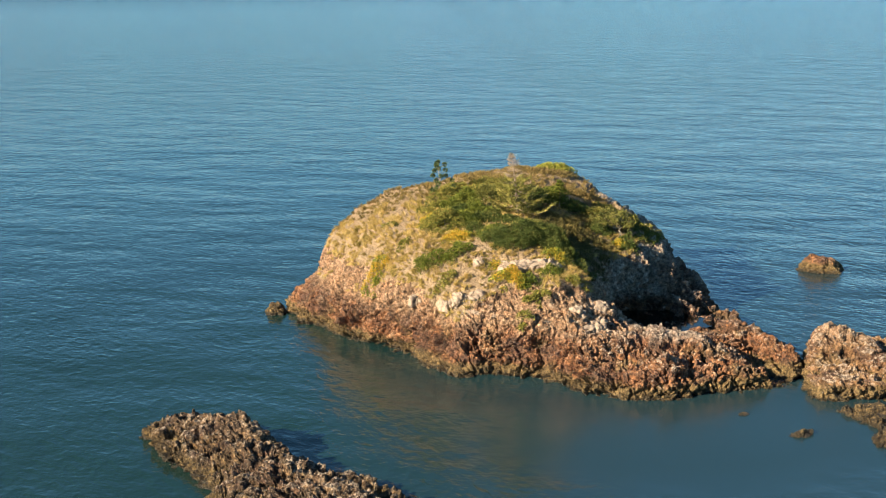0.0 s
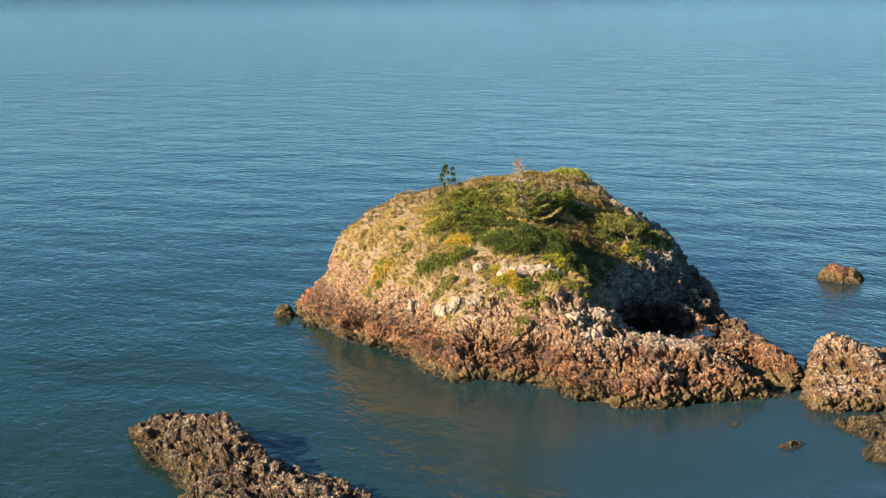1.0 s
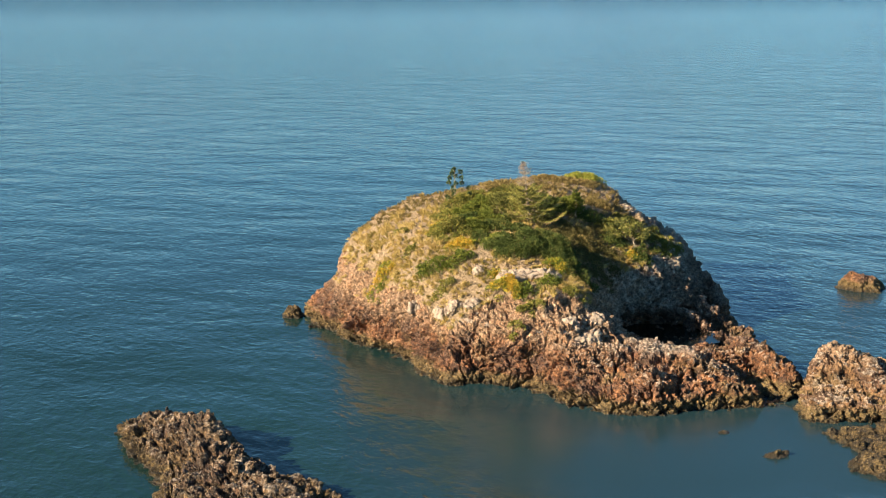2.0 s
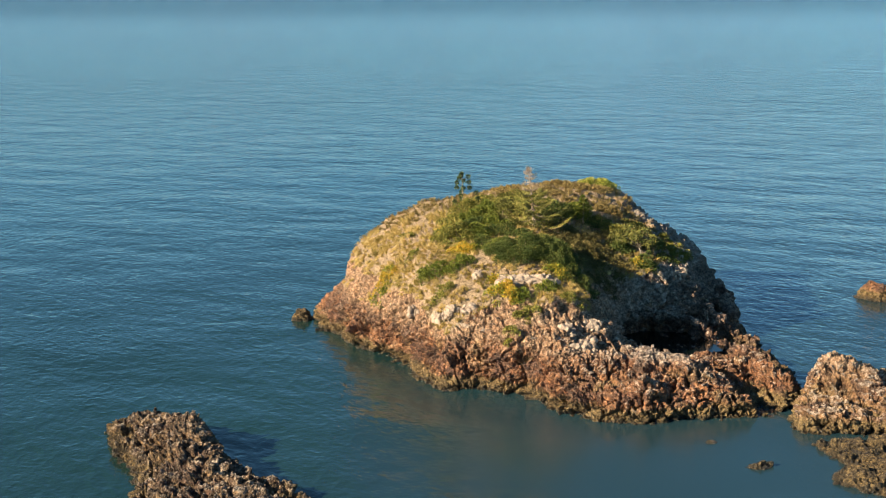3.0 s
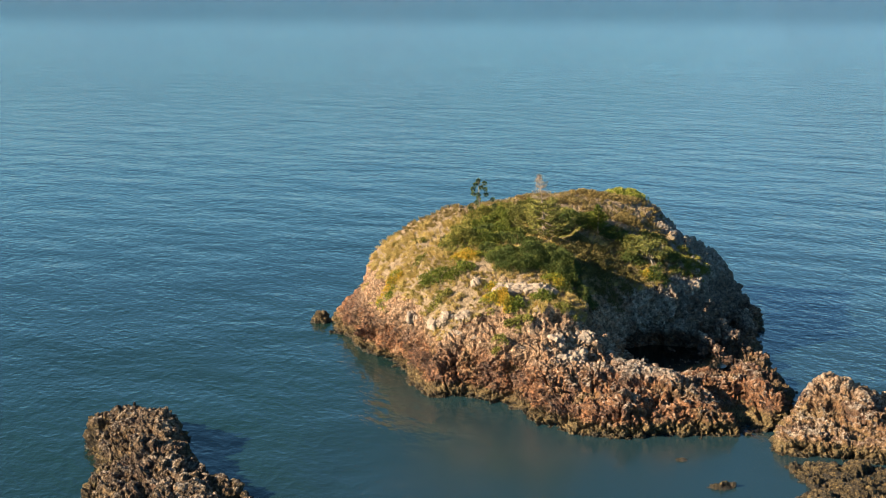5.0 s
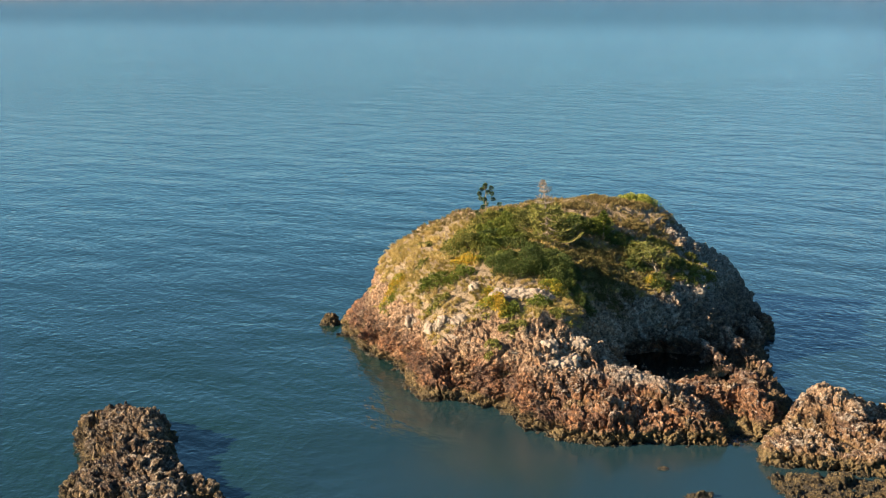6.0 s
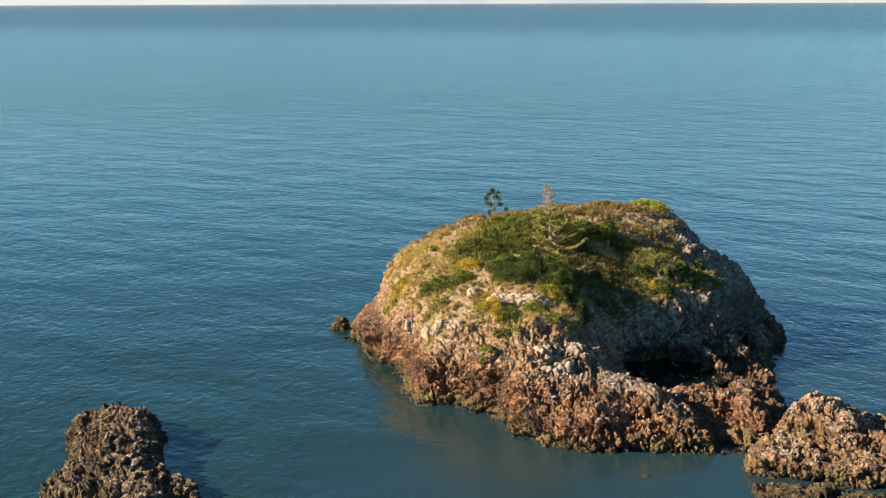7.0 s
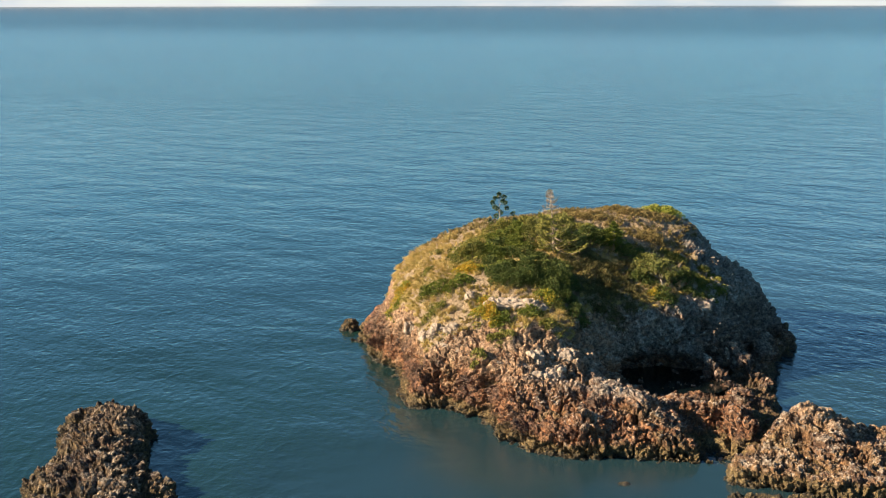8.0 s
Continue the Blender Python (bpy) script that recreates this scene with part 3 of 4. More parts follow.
outcrop("rock_outcrop", [(28.2, 125), (27.7, 122), (28.9, 121), (31, 120.6), (37, 120.2), (43, 122), (46, 127), (45, 133), (40, 138), (35, 138.5), (31.5, 136), (30, 131)],
        [(31.6, 132.8, 3.0), (33.2, 132.4, 4.3), (34.6, 130.6, 3.2), (36, 127.5, 2.3), (40, 129.5, 2.4), (43, 128, 1.6)],
        "pale cream-topped rock outcrop beside the end of the islet", seed=80, slope=0.55, rise=2.8, ledge=1.5, material=ROCK_CREAM, blocks=24, strength=0.58)
outcrop("reef_shelf", [(29, 117.8), (33, 118.8), (42, 118.4), (45, 112), (42, 106), (33, 105.5), (29.5, 108.8), (30.9, 113.5)],
        [(31.5, 116.5, 0.45), (34, 113, 0.6), (33, 108.5, 0.5), (40, 111, 0.6)], "low wet reef rock barely above the water", seed=20, slope=0.2, strength=0.45)
outcrop("boulder", [(-26.5, 158.4), (-25.6, 157.3), (-24.2, 157.6), (-23.8, 159.6), (-25, 160.8), (-26.4, 160.2)],
        [(-25.6, 159.2, 1.2), (-24.6, 159, 1.4)], "dark boulder in the water at the islet's tip", seed=33, rise=2.4, strength=0.3)
outcrop("sea_rock", [(42, 176.8), (42.6, 174.6), (44.1, 173), (47, 173.1), (49, 175.6), (47.5, 178), (44, 178.6)],
        [(44.2, 176, 2.0), (46.6, 175.4, 1.6)], "rounded brown rock standing alone in open water", seed=61, rise=1.3, slope=0.35, strength=0.32, material=ROCK_RUST)
outcrop("small_rock", [(23.1, 111.4), (24.0, 110.9), (25.4, 111.9), (25.4, 112.8), (24.3, 112.9)],
        [(24.1, 111.8, 0.35), (24.9, 112.1, 0.4)], "small rock tip just breaking the water", seed=14, rise=1.5, strength=0.35, voxel=0.1)
outcrop("small_rock", [(20.0, 117.3), (20.6, 116.9), (21.2, 117.4), (21.0, 118.1), (20.3, 118.1)],
        [(20.4, 117.5, 0.10), (20.8, 117.7, 0.12)], "reddish rock tip awash in the calm water", seed=44, rise=1.0, strength=0.2, voxel=0.1, ledge=0.1)

for b in [(-2.6, 136.6, 6.7, 1.0, 0.8, 0.9, 3.0), (-4.2, 136.9, 6.4, 0.9, 0.7, 0.8, 23.0), (2.4, 139.9, 8.8, 2.6, 1.5, 1.2, 31.0, 5), (4.6, 139.8, 8.9, 2.0, 1.3, 1.1, 43.0, -15),
          (-1.9, 140.6, 9.2, 0.6, 0.6, 1.0, 57.0), (19.2, 154.1, 7.5, 0.9, 0.6, 0.5, 66.0, 20), (8.2, 131.8, 4.4, 1.2, 0.6, 0.5, 75.0), (6.6, 132.0, 4.9, 1.0, 0.5, 0.5, 81.0),
          (9.3, 133.2, 4.5, 1.3, 0.9, 0.7, 91.0, 30), (7.6, 133.4, 5.5, 1.1, 0.7, 0.6, 103.0, -20), (9.9, 135.6, 5.6, 1.0, 0.7, 0.7, 112.0), (4.4, 132.4, 4.9, 0.8, 0.5, 0.5, 121.0, 15),
          (-0.6, 134.6, 5.0, 1.0, 0.6, 0.6, 133.0), (-3.2, 135.4, 5.3, 1.2, 0.6, 0.6, 142.0, -25), (-5.6, 137.2, 5.8, 0.9, 0.6, 0.6, 151.0, -35), (-8.6, 140.6, 5.6, 1.0, 0.6, 0.6, 163.0, -40)]:
    pale_block(*b)

_front = np.where((_islet_v[:, 2] > 0.3) & (_islet_v[:, 2] < 6.0) & (_islet_v[:, 1] < 152) & (COVER < 0.2))[0]
strew(ISLET, _islet_v, ISLET_N, _front, 300, ROCK, 7)


# ---------------- plants: materials ----------------
def leaf_material(name, *stops, rough=0.55, patch=0.0):
    """Leaves whose colour differs from leaf to leaf, and from patch to patch."""
    m = Nodes(name)
    geo = m.node("ShaderNodeNewGeometry")
    fac = geo.outputs["Random Per Island"]
    if patch:
        n = m.noise(geo.outputs["Position"], 0.55, 3)
        fac = m.math("ADD", m.math("MULTIPLY", fac, 1 - patch), m.math("MULTIPLY", m.span(n, 0.30, 0.70), patch))
    col = m.ramp(fac, *stops)
    m.set(m.bsdf, "Specular_IOR_Level", 0.15)
    return m.done(col, rough)


LEAF_DARK = leaf_material("leaf_dark_green", (0.0, (0.028, 0.046, 0.011)), (0.55, (0.068, 0.098, 0.022)), (0.85, (0.14, 0.15, 0.036)), (1.0, (0.25, 0.20, 0.05)), rough=0.6, patch=0.2)
LEAF_GREEN = leaf_material("leaf_green", (0.0, (0.042, 0.068, 0.011)), (0.55, (0.112, 0.142, 0.020)), (1.0, (0.25, 0.235, 0.042)), patch=0.2)
LEAF_LIME = leaf_material("leaf_lime", (0.0, (0.121, 0.154, 0.022)), (0.5, (0.275, 0.297, 0.050)), (1.0, (0.440, 0.418, 0.077)))
LEAF_OLIVE = leaf_material("leaf_olive", (0.0, (0.070, 0.084, 0.018)), (0.5, (0.165, 0.168, 0.034)), (1.0, (0.33, 0.28, 0.068)))
LEAF_GOLD = leaf_material("leaf_green_and_gold", (0.0, (0.070, 0.115, 0.018)), (0.50, (0.21, 0.235, 0.035)), (0.60, (0.44, 0.32, 0.035)), (1.0, (0.62, 0.34, 0.040)), patch=0.5)
LEAF_BROWN = leaf_material("leaf_brown_heath", (0.0, (0.072, 0.058, 0.023)), (0.5, (0.195, 0.150, 0.052)), (1.0, (0.364, 0.260, 0.104)), patch=0.3)
# dark leaf colour that carries the hollow's shade
LEAF_HOLLOW_SHADE = leaf_material("leaf_hollow_shade", (0.0, (0.045, 0.045, 0.016)), (0.55, (0.12, 0.105, 0.034)), (1.0, (0.24, 0.19, 0.07)), patch=0.3)
NEEDLE = leaf_material("pine_needles", (0.0, (0.11, 0.125, 0.028)), (0.6, (0.25, 0.245, 0.058)), (1.0, (0.41, 0.345, 0.11)))
NEEDLE_DARK = leaf_material("dark_pine_needles", (0.0, (0.030, 0.055, 0.022)), (0.7, (0.075, 0.115, 0.040)), (1.0, (0.15, 0.16, 0.055)))
LEAF_GUM = leaf_material("leaf_dull_olive", (0.0, (0.050, 0.062, 0.016)), (0.5, (0.125, 0.135, 0.032)), (1.0, (0.27, 0.245, 0.07)))
TWIG_BROWN = leaf_material("dry_twigs", (0.0, (0.20, 0.155, 0.11)), (1.0, (0.38, 0.31, 0.22)))
STRAW = leaf_material("straw_grass", (0.0, (0.16, 0.145, 0.032)), (0.35, (0.36, 0.275, 0.085)), (0.7, (0.54, 0.40, 0.155)), (1.0, (0.66, 0.52, 0.25)), rough=0.7, patch=0.5)


def bark_material(name, a, b):
    m = Nodes(name)
    pos = m.place()
    n = m.noise(pos, 6.0, 5, 0.65)
    return m.done(m.ramp(n, (0.3, a), (0.7, b)), 0.9, n, 0.6, 0.03)


BARK = bark_material("grey_brown_bark", (0.16, 0.12, 0.085), (0.42, 0.33, 0.24))
BARK_PALE = bark_material("pale_bark", (0.18, 0.155, 0.12), (0.40, 0.35, 0.28))

# ---------------- plants: tools ----------------
from mathutils.bvhtree import BVHTree

ISLET_TREE = BVHTree.FromPolygons([tuple(c) for c in _islet_v], [tuple(int(i) for i in q) for q in _islet_f])


def ground(x, y):
    hit, normal, _, _ = ISLET_TREE.ray_cast(Vector((x, y, 40)), Vector((0, 0, -1)))
    return (hit.z, np.array(normal)) if hit else (0.0, np.array((0, 0, 1.0)))


def blades(p, axis, length, width, rng, fold=0.0):
    """Leaves: one pointed four-cornered leaf at each row of p, along its axis."""
    n = len(p)
    axis = unit(axis)
    side = unit(np.cross(axis, rng.normal(size=(n, 3))))
    length, width = np.broadcast_to(length, n)[:, None], np.broadcast_to(width, n)[:, None]
    mid = p + axis * length * 0.5
    up = np.cross(side, axis) * width * fold
    v = np.stack([p, mid + side * width * 0.5 + up, p + axis * length, mid - side * width * 0.5 + up], 1)
    return v.reshape(-1, 3), np.arange(4 * n).reshape(-1, 4)


def tube(points, radii, sides=6):
    """A tapered tube through points, with closed ends."""
    pts = np.asarray(points, float)
    k = len(pts)
    t = unit(np.gradient(pts, axis=0))
    ref = np.array((0.31, 0.17, 0.93)) if abs(t[0][2]) < 0.9 else np.array((1.0, 0.2, 0.1))
    a = unit(np.cross(t, ref))
    b = np.cross(t, a)
    ang = np.linspace(0, 2 * np.pi, sides, endpoint=False)
    ring = pts[:, None] + np.asarray(radii)[:, None, None] * (np.cos(ang)[None, :, None] * a[:, None] + np.sin(ang)[None, :, None] * b[:, None])
    f = []
    for i in range(k - 1):
        for j in range(sides):
            f.append((i * sides + j, i * sides + (j + 1) % sides, (i + 1) * sides + (j + 1) % sides, (i + 1) * sides + j))
    bm = bmesh.new()
    vs = [bm.verts.new(c) for c in ring.reshape(-1, 3)]
    for q in f:
        bm.faces.new([vs[i] for i in q])
    bm.faces.new(vs[:sides][::-1])
    bm.faces.new(vs[-sides:])
    for face in bm.faces:
        face.smooth = True
    return bm


def empty_thing(name, at, label, category, group=""):
    ob = new(name)
    ob.location = at
    ob.empty_display_size = 0.2
    return tagged(ob, label, category, group)


def under(parent, ob):
    """Puts a part modelled in world metres under its thing."""
    ob.parent = parent
    ob.matrix_parent_inverse = Matrix.Translation(-Vector(parent.location))
    return ob


SHRUBS = []


def shrub(x, y, rx, ry, h, material, label, leaf=0.17, density=1.0, turn=0.0, seed=0):
    """A low bush of leafy clumps that follows the slope it grows on. rx, ry: half widths; h: height of its crown."""
    rng = np.random.default_rng(1000 + seed + len(SHRUBS) * 17)
    SHRUBS.append((x, y, rx, ry, turn))
    c, s = math.cos(radians(turn)), math.sin(radians(turn))
    r = 0.40 * min(rx, ry) ** 0.6 + 0.06
    count = max(7, int(3.8 * rx * ry / (r * r)))
    vs, fs, total, centres = [], [], 0, []
    for _ in range(count):
        a, q = rng.uniform(0, 2 * np.pi), math.sqrt(rng.uniform(0, 1))
        lx, ly = q * rx * math.cos(a), q * ry * math.sin(a)
        wx, wy = x + c * lx - s * ly, y + s * lx + c * ly
        z, n = ground(wx, wy)
        top = h * (1 - 0.75 * q ** 2.2) * rng.uniform(0.75, 1.12)
        centre = np.array((wx, wy, z + max(top - r * 0.8, 0.05)))
        centres.append((centre, z))
        rr = r * rng.uniform(0.7, 1.25)
        m = int(density * 26 * rr * rr / (leaf * leaf) * 0.55)
        d = unit(rng.normal(size=(m, 3)) + (0, 0, 0.35))
        rad = rr * rng.uniform(0.45, 1.05, m) ** 0.6
        p = centre + d * rad[:, None] * (1, 1, 0.85)
        ax = d * 0.7 + rng.normal(size=(m, 3)) * 0.55 + (0, 0, 0.25)
        v, f = blades(p, ax, leaf * rng.uniform(0.7, 1.4, m), leaf * rng.uniform(0.45, 0.75, m), rng, 0.2)
        vs.append(v)
        fs.append(f + total)
        total += len(v)
    z0, _ = ground(x, y)
    thing = empty_thing("shrub", (x, y, z0), label, "shrub", "shrubs on the islet")
    under(thing, part("foliage", mesh_of("foliage", np.concatenate(vs), np.concatenate(fs)), material))
    for i in range(3):
        centre, z = centres[(i * 5) % len(centres)]
        foot = np.array((x + (centre[0] - x) * 0.4, y + (centre[1] - y) * 0.4, 0))
        foot[2] = ground(foot[0], foot[1])[0] - 0.1
        bend = (foot + centre) / 2 + rng.normal(size=3) * 0.1
        under(thing, part("stem", tube([foot, bend, centre], [0.06, 0.045, 0.02], 5), BARK))
    return thing


def pine(base, top, material, label, profile, whorls, per=5, tip=None, blade=0.30, sag=0.18, bunch=False, rad=0.2, seed=1, fill=1.0):
    """A conifer with limbs in whorls. profile: a function from 0..1 up the trunk to the limbs' length. bunch: leaves in round tufts at the limbs' ends."""
    rng = np.random.default_rng(seed)
    base, top = np.asarray(base, float), np.asarray(top, float)
    thing = empty_thing("pine_tree", base, label, "tree", "pines on the islet")
    s = np.linspace(0, 1, 9)
    bow = np.stack([0.12 * np.sin(s * 3.0), 0.10 * np.sin(s * 4.2 + 1) - 0.084, 0 * s], 1)
    line = base + (top - base) * s[:, None] + bow
    line[0, 2] -= 0.3
    under(thing, part("trunk", tube(line, rad * (1 - 0.88 * s), 8), BARK))

    def spray(p, ax, ln, w, parent, dry=False):
        """The needles of one limb, or of the tip."""
        v, f = blades(p, ax, ln, w, rng, 0.15)
        name = "dry_twigs" if dry else "needles"
        ob = part(name, mesh_of(name, v, f), TWIG_BROWN if dry else material)
        if dry:
            tagged(ob, "brown half-dead twigs", kind="stuff")
        if parent is thing:
            under(thing, ob)
        else:
            ob.parent = parent

    for wh in whorls:
        at = base + (top - base) * wh + (0.12 * math.sin(wh * 3), 0.1 * math.sin(wh * 4.2 + 1) - 0.084, 0)
        turn = rng.uniform(0, 6.28)
        for k in range(per):
            a = turn + 6.283 * k / per + rng.normal() * 0.22
            ln = profile(wh) * rng.uniform(0.6, 1.15)
            u = np.linspace(0, 1, 6)
            out = np.array((math.cos(a), math.sin(a), 0))
            swing = np.array((-math.sin(a), math.cos(a), 0)) * rng.normal() * 0.12
            pts = at + out * ln * u[:, None] + swing * ln * (u ** 2)[:, None] + np.array((0, 0, 1)) * (ln * (-sag * np.sin(u * 2.6) + 0.28 * u ** 2.5))[:, None]
            pts[:, 2] += rng.normal() * 0.05 * u
            limb = under(thing, part("limb", tube(pts, 0.26 * rad * (1 - 0.8 * u) * (0.6 + 0.5 * ln / 3), 5), BARK))
            dry = tip is not None and wh > tip
            if bunch:
                m = int(95 * fill)
                d = unit(rng.normal(size=(m, 3)) + (0, 0, 0.25))
                spray(pts[-1] + d * 0.08 + (0, 0, 0.05), d, blade * rng.uniform(0.7, 1.3, m), 0.09, limb)
            else:
                m = int((46 + 36 * ln) * fill)
                q = rng.uniform(0.22 if ln > 1 else 0.1, 1.0, m) ** 0.8
                p = np.stack([np.interp(q, u, pts[:, i]) for i in range(3)], 1)
                cross = np.array((-math.sin(a), math.cos(a), 0))
                side = rng.uniform(-1, 1, m)[:, None]
                p = p + cross * side * (0.30 * ln * (1.05 - q))[:, None] + rng.normal(size=(m, 3)) * 0.05
                p[:, 2] += 0.07
                ax = out * 0.6 + cross * side * 1.0 + (0, 0, 0.35) + rng.normal(size=(m, 3)) * 0.35
                if dry:
                    keep = rng.uniform(size=m) < 0.16
                    keep[:3] = True
                    p, ax, m = p[keep], ax[keep], int(keep.sum())
                spray(p, ax, blade * rng.uniform(0.7, 1.3, m), 0.075 if not dry else 0.05, limb, dry)
    m = int((140 if tip is None else 26) * fill)
    d = unit(rng.normal(size=(m, 3)) + (0, 0, 0.4))
    spray(top + d * 0.05, d, blade * rng.uniform(0.7, 1.3, m), 0.08, thing, tip is not None)
    return thing


# ---------------- plants: where they grow ----------------
pine((3.1, 152.4, ground(3.1, 152.4)[0]), (2.46, 152.7, 19.25), NEEDLE, "spreading yellow-green pine with a thin half-dead brown top", lambda u: 4.0 * (1 - u) ** 1.2 + 0.3,
     [0.10, 0.17, 0.25, 0.33, 0.41, 0.49, 0.57, 0.66, 0.75, 0.83, 0.90, 0.96], per=6, tip=0.6, rad=0.20, seed=4, fill=1.5)
pine((-5.6, 158.7, ground(-5.6, 158.7)[0]), (-5.6, 158.6, 17.75), NEEDLE_DARK, "small dark green pine with leaves in round tufts", lambda u: 1.85 - 1.2 * u,
     [0.20, 0.38, 0.56, 0.72, 0.86], per=3, blade=0.26, bunch=True, rad=0.09, seed=8, sag=-0.10)
pine((8.4, 157.2, ground(8.4, 157.2)[0]), (8.4, 157.3, ground(8.4, 157.2)[0] + 2.9), LEAF_GREEN, "young bright green pine among bushes", lambda u: 1.35 * (1 - u) + 0.15,
     [0.25, 0.4, 0.55, 0.7, 0.85], per=6, blade=0.30, rad=0.08, seed=12, sag=-0.1)

_olive, _green = "olive-green leafy bush on the grassy slope", "bright green leafy bush on the slope"
_gold, _dark, _brown = "green bush flecked with golden-orange leaves", "dense dark green bush with glossy leaves", "dry brown heath bush on the hilltop"
shrub(-12.9, 146.9, 1.5, 1.0, 1.4, LEAF_GOLD, _gold)
shrub(-6.9, 142.9, 1.7, 1.1, 1.2, LEAF_GREEN, _green)
shrub(-4.0, 142.2, 1.6, 1.0, 1.2, LEAF_GREEN, _green)
shrub(-5.4, 139.4, 1.3, 0.7, 0.7, LEAF_OLIVE, _olive)
shrub(-5.3, 148.8, 2.3, 2.2, 2.1, LEAF_OLIVE, _olive)
shrub(-6.6, 150.8, 1.4, 1.2, 1.1, LEAF_GOLD, _gold)
shrub(-3.0, 149.2, 1.5, 1.3, 1.6, LEAF_GREEN, _green)
shrub(-3.9, 145.2, 1.7, 1.0, 0.9, LEAF_GOLD, _gold)
shrub(-2.0, 146.6, 1.0, 0.9, 1.0, LEAF_DARK, _dark)
shrub(-5.0, 157.6, 1.9, 1.4, 1.9, LEAF_OLIVE, _olive)
shrub(-2.6, 155.6, 1.7, 1.6, 1.9, LEAF_GREEN, _green)
shrub(-0.4, 155.4, 1.7, 1.5, 2.2, LEAF_GUM, _olive)
shrub(-3.6, 152.8, 1.3, 1.0, 1.2, LEAF_DARK, _dark)
shrub(1.0, 157.0, 2.2, 1.3, 1.6, LEAF_GUM, _olive)
shrub(2.3, 143.8, 3.6, 2.4, 2.0, LEAF_DARK, _dark, turn=-8, leaf=0.14, density=1.2)
shrub(5.4, 144.6, 3.2, 2.0, 1.8, LEAF_DARK, _dark, turn=-15, leaf=0.14)
shrub(-0.2, 145.2, 1.6, 1.3, 1.1, LEAF_GREEN, _green)
shrub(7.4, 142.0, 2.6, 1.6, 1.3, LEAF_DARK, _dark, turn=-20, leaf=0.14)
shrub(6.2, 140.9, 1.6, 0.8, 0.9, LEAF_GOLD, _gold)
shrub(0.9, 137.3, 1.8, 1.1, 1.7, LEAF_GOLD, _gold)
shrub(3.0, 137.0, 1.2, 0.8, 1.0, LEAF_GREEN, _green)
shrub(5.3, 138.2, 1.3, 0.8, 0.9, LEAF_GREEN, _green)
shrub(0.0, 139.9, 1.1, 0.6, 0.6, LEAF_GOLD, _gold)
shrub(3.4, 134.5, 1.4, 0.7, 0.8, LEAF_OLIVE, _olive)
shrub(7.9, 137.2, 1.2, 0.7, 0.6, LEAF_OLIVE, _olive)
shrub(2.0, 132.0, 0.9, 0.5, 0.6, LEAF_OLIVE, _olive)
shrub(8.0, 159.0, 2.0, 1.3, 1.6, LEAF_GREEN, _green)
shrub(5.6, 157.8, 1.8, 1.4, 1.6, LEAF_DARK, _dark)
shrub(10.3, 157.4, 1.5, 1.1, 1.2, LEAF_DARK, _dark)
shrub(12.6, 156.2, 1.8, 1.3, 1.4, LEAF_OLIVE, _olive)
shrub(17.3, 155.6, 1.8, 1.1, 1.2, LEAF_DARK, _dark)
shrub(19.0, 156.6, 1.2, 1.0, 1.0, LEAF_OLIVE, _olive)
shrub(14.6, 152.0, 0.8, 0.7, 1.0, LEAF_GOLD, _gold)
shrub(15.7, 151.9, 1.2, 0.8, 1.5, LEAF_DARK, _dark)
shrub(12.6, 153.6, 1.5, 1.1, 0.9, LEAF_DARK, _dark)
shrub(9.9, 174.0, 2.5, 1.2, 1.0, LEAF_LIME, "bright yellow-green bush on the crest")
shrub(4.8, 171.5, 1.6, 1.1, 0.5, LEAF_BROWN, _brown)
shrub(8.0, 170.0, 2.0, 1.2, 0.35, LEAF_BROWN, _brown)
shrub(-0.5, 166.5, 2.4, 1.3, 0.35, LEAF_BROWN, _brown)
shrub(3.5, 165.0, 2.2, 1.3, 0.35, LEAF_BROWN, _brown)
shrub(-4.0, 162.0, 1.8, 1.1, 0.8, LEAF_OLIVE, _olive)
shrub(0.5, 161.5, 2.2, 1.2, 0.8, LEAF_OLIVE, _olive)
shrub(11.5, 163.0, 1.6, 1.0, 0.6, LEAF_BROWN, _brown)
shrub(14.5, 160.0, 1.5, 1.0, 0.7, LEAF_OLIVE, _olive)
# low bushes added over the hollow's ground; their dark leaves paint its shade
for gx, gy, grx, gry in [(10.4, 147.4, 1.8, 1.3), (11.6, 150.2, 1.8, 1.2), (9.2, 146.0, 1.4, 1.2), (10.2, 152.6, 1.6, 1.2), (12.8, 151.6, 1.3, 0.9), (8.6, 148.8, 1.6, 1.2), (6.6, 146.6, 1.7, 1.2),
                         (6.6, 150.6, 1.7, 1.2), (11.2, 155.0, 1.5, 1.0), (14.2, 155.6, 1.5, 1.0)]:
    shrub(gx, gy, grx, gry, 0.35, LEAF_HOLLOW_SHADE, "low bush added in the hollow, shade put into its brownish-green leaves", density=0.7)
shrub(19.6, 158.6, 1.2, 1.0, 0.6, LEAF_OLIVE, _olive)
shrub(17.2, 158.4, 1.5, 1.0, 0.7, LEAF_OLIVE, _olive)
shrub(18.4, 161.5, 1.3, 0.9, 0.5, LEAF_OLIVE, _olive)
# the next three dark bushes are added to fill a gap that is only shadow
shrub(-1.2, 150.4, 1.7, 1.2, 1.0, LEAF_DARK, _dark)
shrub(1.4, 149.8, 1.9, 1.2, 0.4, LEAF_DARK, _dark)
shrub(4.6, 148.6, 1.9, 1.3, 0.4, LEAF_DARK, _dark)
shrub(-4.0, 154.6, 1.6, 1.3, 1.5, LEAF_GREEN, _green)
shrub(-6.6, 155.3, 1.3, 1.1, 1.0, LEAF_OLIVE, _olive)
shrub(2.6, 155.8, 2.0, 1.3, 1.5, LEAF_GUM, _olive)
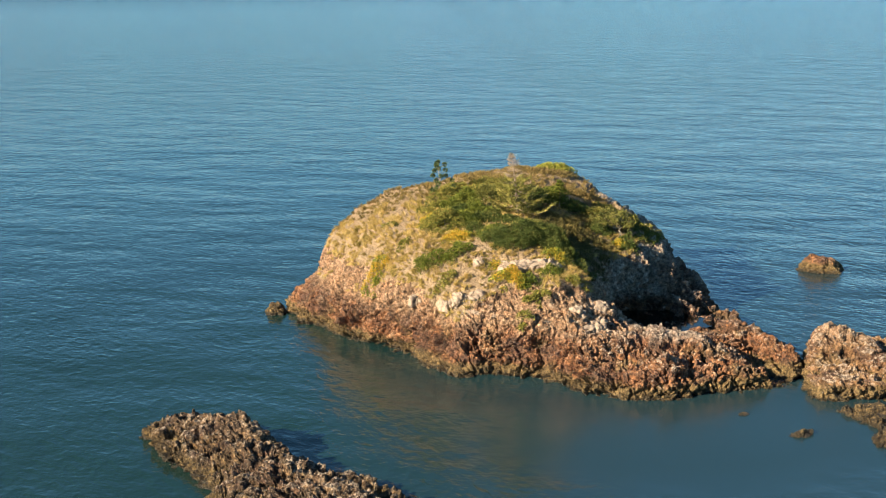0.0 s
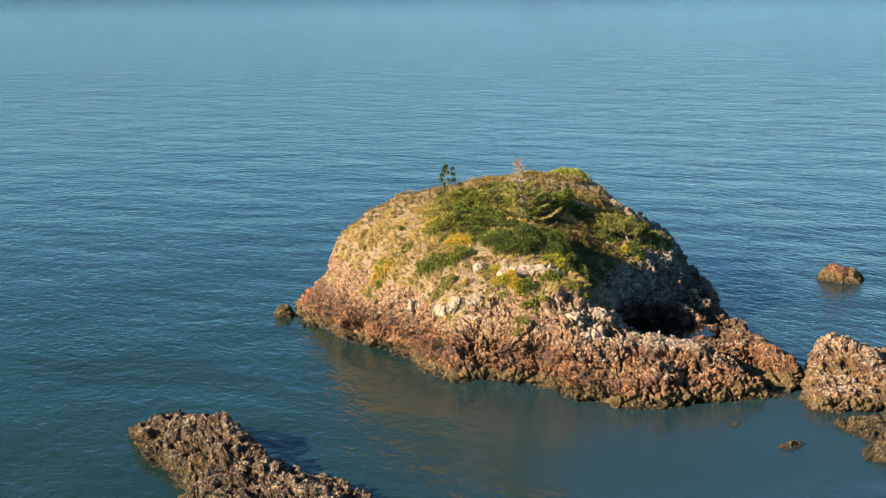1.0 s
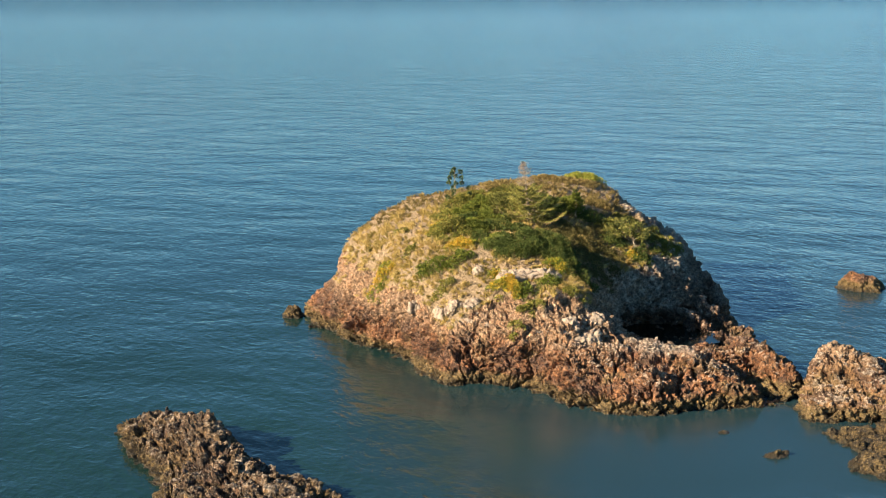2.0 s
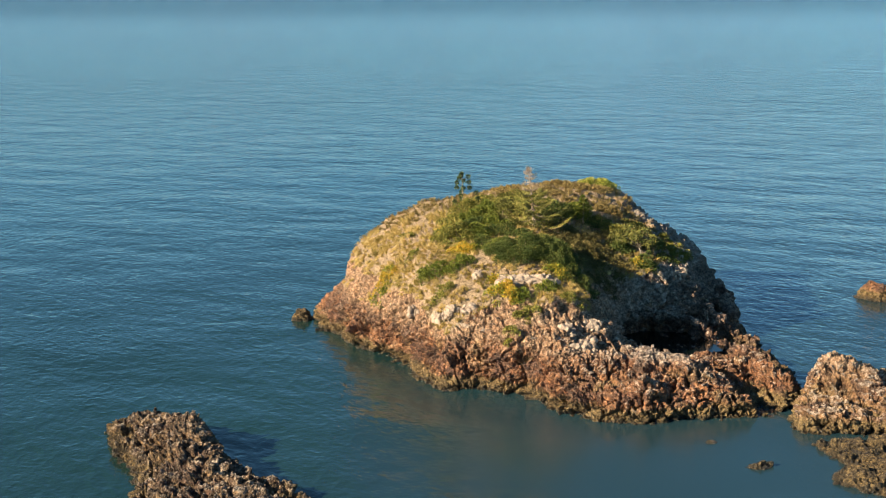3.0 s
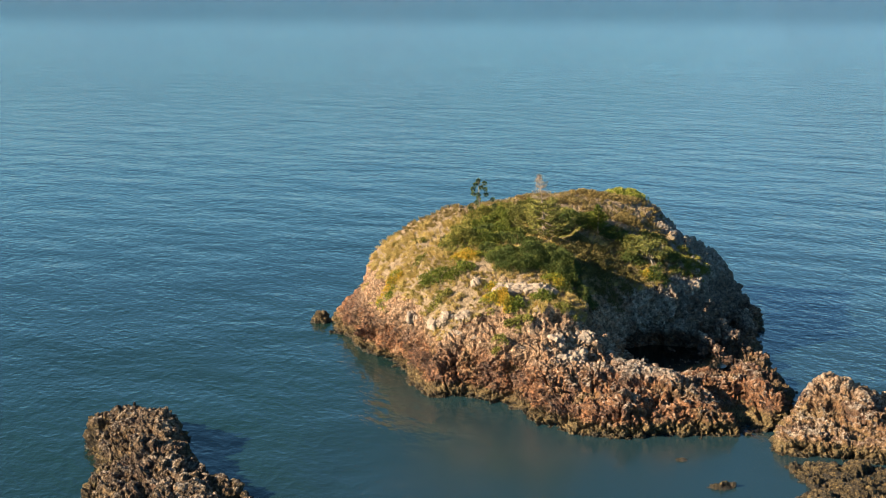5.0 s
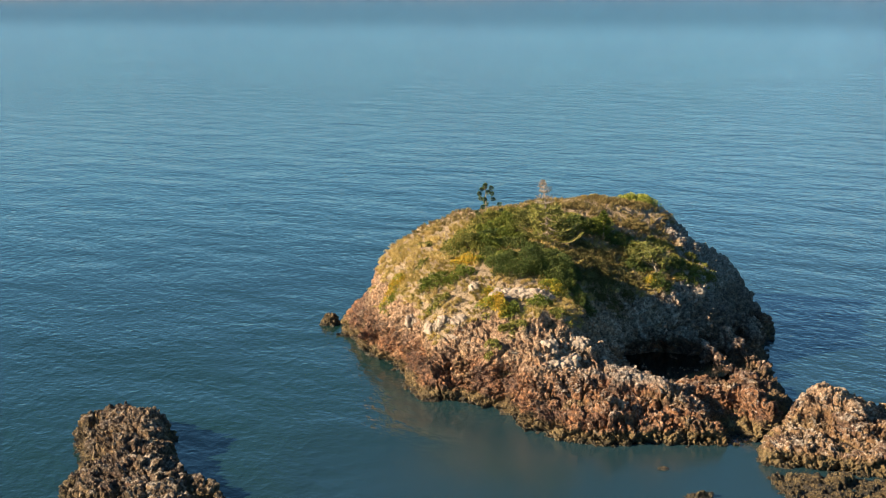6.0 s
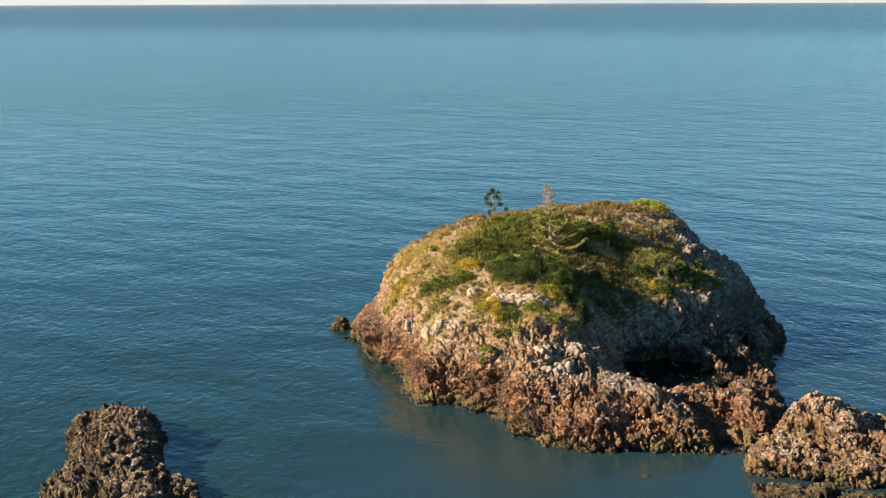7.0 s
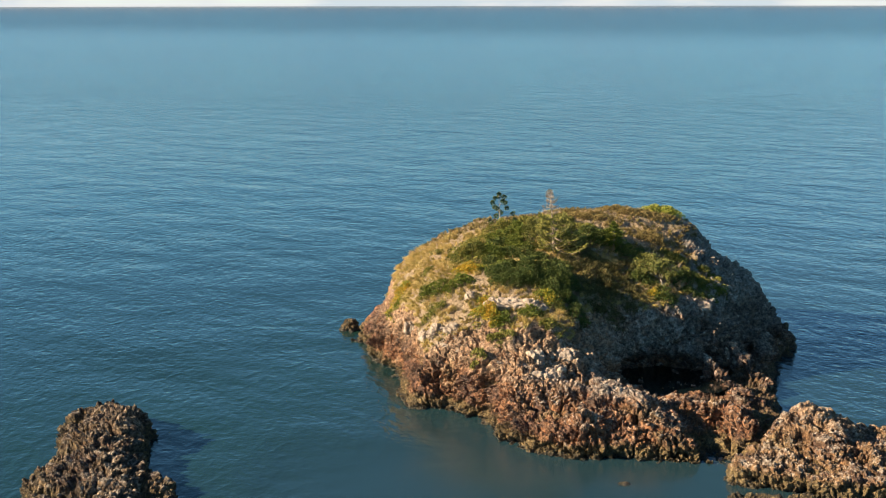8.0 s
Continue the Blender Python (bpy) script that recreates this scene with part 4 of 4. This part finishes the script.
shrub(5.4, 154.2, 1.8, 1.3, 1.2, LEAF_HOLLOW_SHADE, "low bush added in the hollow, shade put into its brownish-green leaves")
shrub(7.8, 152.8, 1.8, 1.3, 0.9, LEAF_HOLLOW_SHADE, "low bush added in the hollow, shade put into its brownish-green leaves")
shrub(9.6, 150.4, 1.6, 1.3, 0.8, LEAF_HOLLOW_SHADE, "low bush added in the hollow, shade put into its brownish-green leaves")
shrub(-1.6, 158.6, 2.0, 1.2, 1.1, LEAF_OLIVE, _olive)
shrub(4.2, 159.8, 2.0, 1.2, 1.0, LEAF_OLIVE, _olive)
shrub(0.0, 152.2, 1.5, 1.1, 0.7, LEAF_DARK, _dark)
shrub(-1.4, 152.9, 1.5, 1.1, 1.3, LEAF_GREEN, _green)
shrub(-11.3, 153.4, 0.9, 0.6, 0.5, LEAF_OLIVE, _olive)
shrub(-9.8, 147.5, 0.9, 0.6, 0.5, LEAF_OLIVE, _olive)


def gum(x, y):
    """A small open tree with a pale forked trunk and hanging leaves."""
    rng = np.random.default_rng(77)
    z, _ = ground(x, y)
    thing = empty_thing("small_tree", (x, y, z), "small tree with a pale forked trunk and sparse olive leaves", "tree")
    foot = np.array((x, y, z - 0.3))
    fork = foot + (-0.1, 0, 1.2)
    under(thing, part("trunk", tube([foot, foot + (0.08, 0, 0.8), fork], [0.10, 0.08, 0.065], 8), BARK_PALE))
    for dx, dy, dz in [(-1.9, -0.1, 1.5), (-1.1, 0.7, 2.1), (-0.5, -0.6, 1.7), (0.5, 0.3, 1.9), (1.2, -0.3, 1.1), (-2.6, 0.3, 0.9)]:
        end = fork + (dx, dy, dz)
        limb = under(thing, part("limb", tube([fork, fork + np.array((dx * 0.5, dy * 0.5, dz * 0.62)), end], [0.05, 0.035, 0.015], 5), BARK_PALE))
        vs, fs, total = [], [], 0
        for _ in range(9):
            c = fork + np.array((dx, dy, dz)) * rng.uniform(0.55, 1.05) + rng.normal(size=3) * (0.35, 0.35, 0.22)
            m = 44
            p = c + rng.normal(size=(m, 3)) * (0.24, 0.24, 0.17)
            v, f = blades(p, rng.normal(size=(m, 3)) * 0.6 + (0, 0, -0.5), 0.24 * rng.uniform(0.7, 1.3, m), 0.09, rng)
            vs.append(v)
            fs.append(f + total)
            total += len(v)
        part("leaves", mesh_of("leaves", np.concatenate(vs), np.concatenate(fs)), LEAF_GUM, limb)


gum(14.9, 153.2)


# ---------------- grass ----------------
def tufts(name, points, normals, count, length, material, label, rng, droop=0.9, width=0.05):
    """Tussock grass: bunches of blades that hang down the slope."""
    n = len(points)
    p = np.repeat(points, count, 0) + rng.normal(size=(n * count, 3)) * (0.09, 0.09, 0.03)
    nn = np.repeat(normals, count, 0)
    down = np.array((0, 0, -1.0)) - nn * (-nn[:, 2:3])
    ln = np.repeat(rng.uniform(0.6, 1.3, n) * length, count) * rng.uniform(0.7, 1.2, n * count)
    a0 = unit(nn * 0.8 + (0, 0, 0.8) + rng.normal(size=p.shape) * 0.38)
    a1 = unit(a0 + down * droop + (0, 0, -0.55) + rng.normal(size=p.shape) * 0.2)
    side = unit(np.cross(a0, rng.normal(size=p.shape))) * width / 2
    m = p + a0 * ln[:, None] * 0.5
    t = m + a1 * ln[:, None] * 0.55
    v = np.stack([p - side, p + side, m + side * 0.9, m - side * 0.9, t + side * 0.15, t - side * 0.15], 1).reshape(-1, 3)
    k = np.arange(n * count)[:, None] * 6
    f = np.concatenate([k + (0, 1, 2, 3), k + (3, 2, 4, 5)], 0)
    return tagged(part(name, mesh_of(name, v, f), material), label, "grass", kind="stuff")


_rng = np.random.default_rng(5)
_ok = np.where((COVER > 0.35) & (_islet_v[:, 1] < 180))[0]
_pick = _rng.choice(_ok, min(len(_ok), 7200), replace=False)
_gp, _gn = _islet_v[_pick], ISLET_N[_pick]
_free = np.ones(len(_gp), bool)
for sx, sy, srx, sry, turn in SHRUBS:
    _free &= ((_gp[:, 0] - sx) / srx) ** 2 + ((_gp[:, 1] - sy) / sry) ** 2 > 0.8
_bald = perlin(_gp * (0.55, 0.55, 0.3) + 5) > 0.14
_free &= ~_bald | (_rng.uniform(size=len(_gp)) < 0.15)
_gp, _gn = _gp[_free], _gn[_free]
_topside = _gp[:, 1] + 0.25 * _gp[:, 0] > 157 + 2 * perlin(_gp * 0.4)
tufts("tussock_grass", _gp[~_topside], _gn[~_topside], 22, 0.58, STRAW, "straw-coloured tussock grass hanging down the slope", _rng, width=0.045)
tufts("heath_grass", _gp[_topside], _gn[_topside], 16, 0.36, LEAF_BROWN, "low brown heath and dry grass over the hilltop", _rng, droop=0.4, width=0.06)
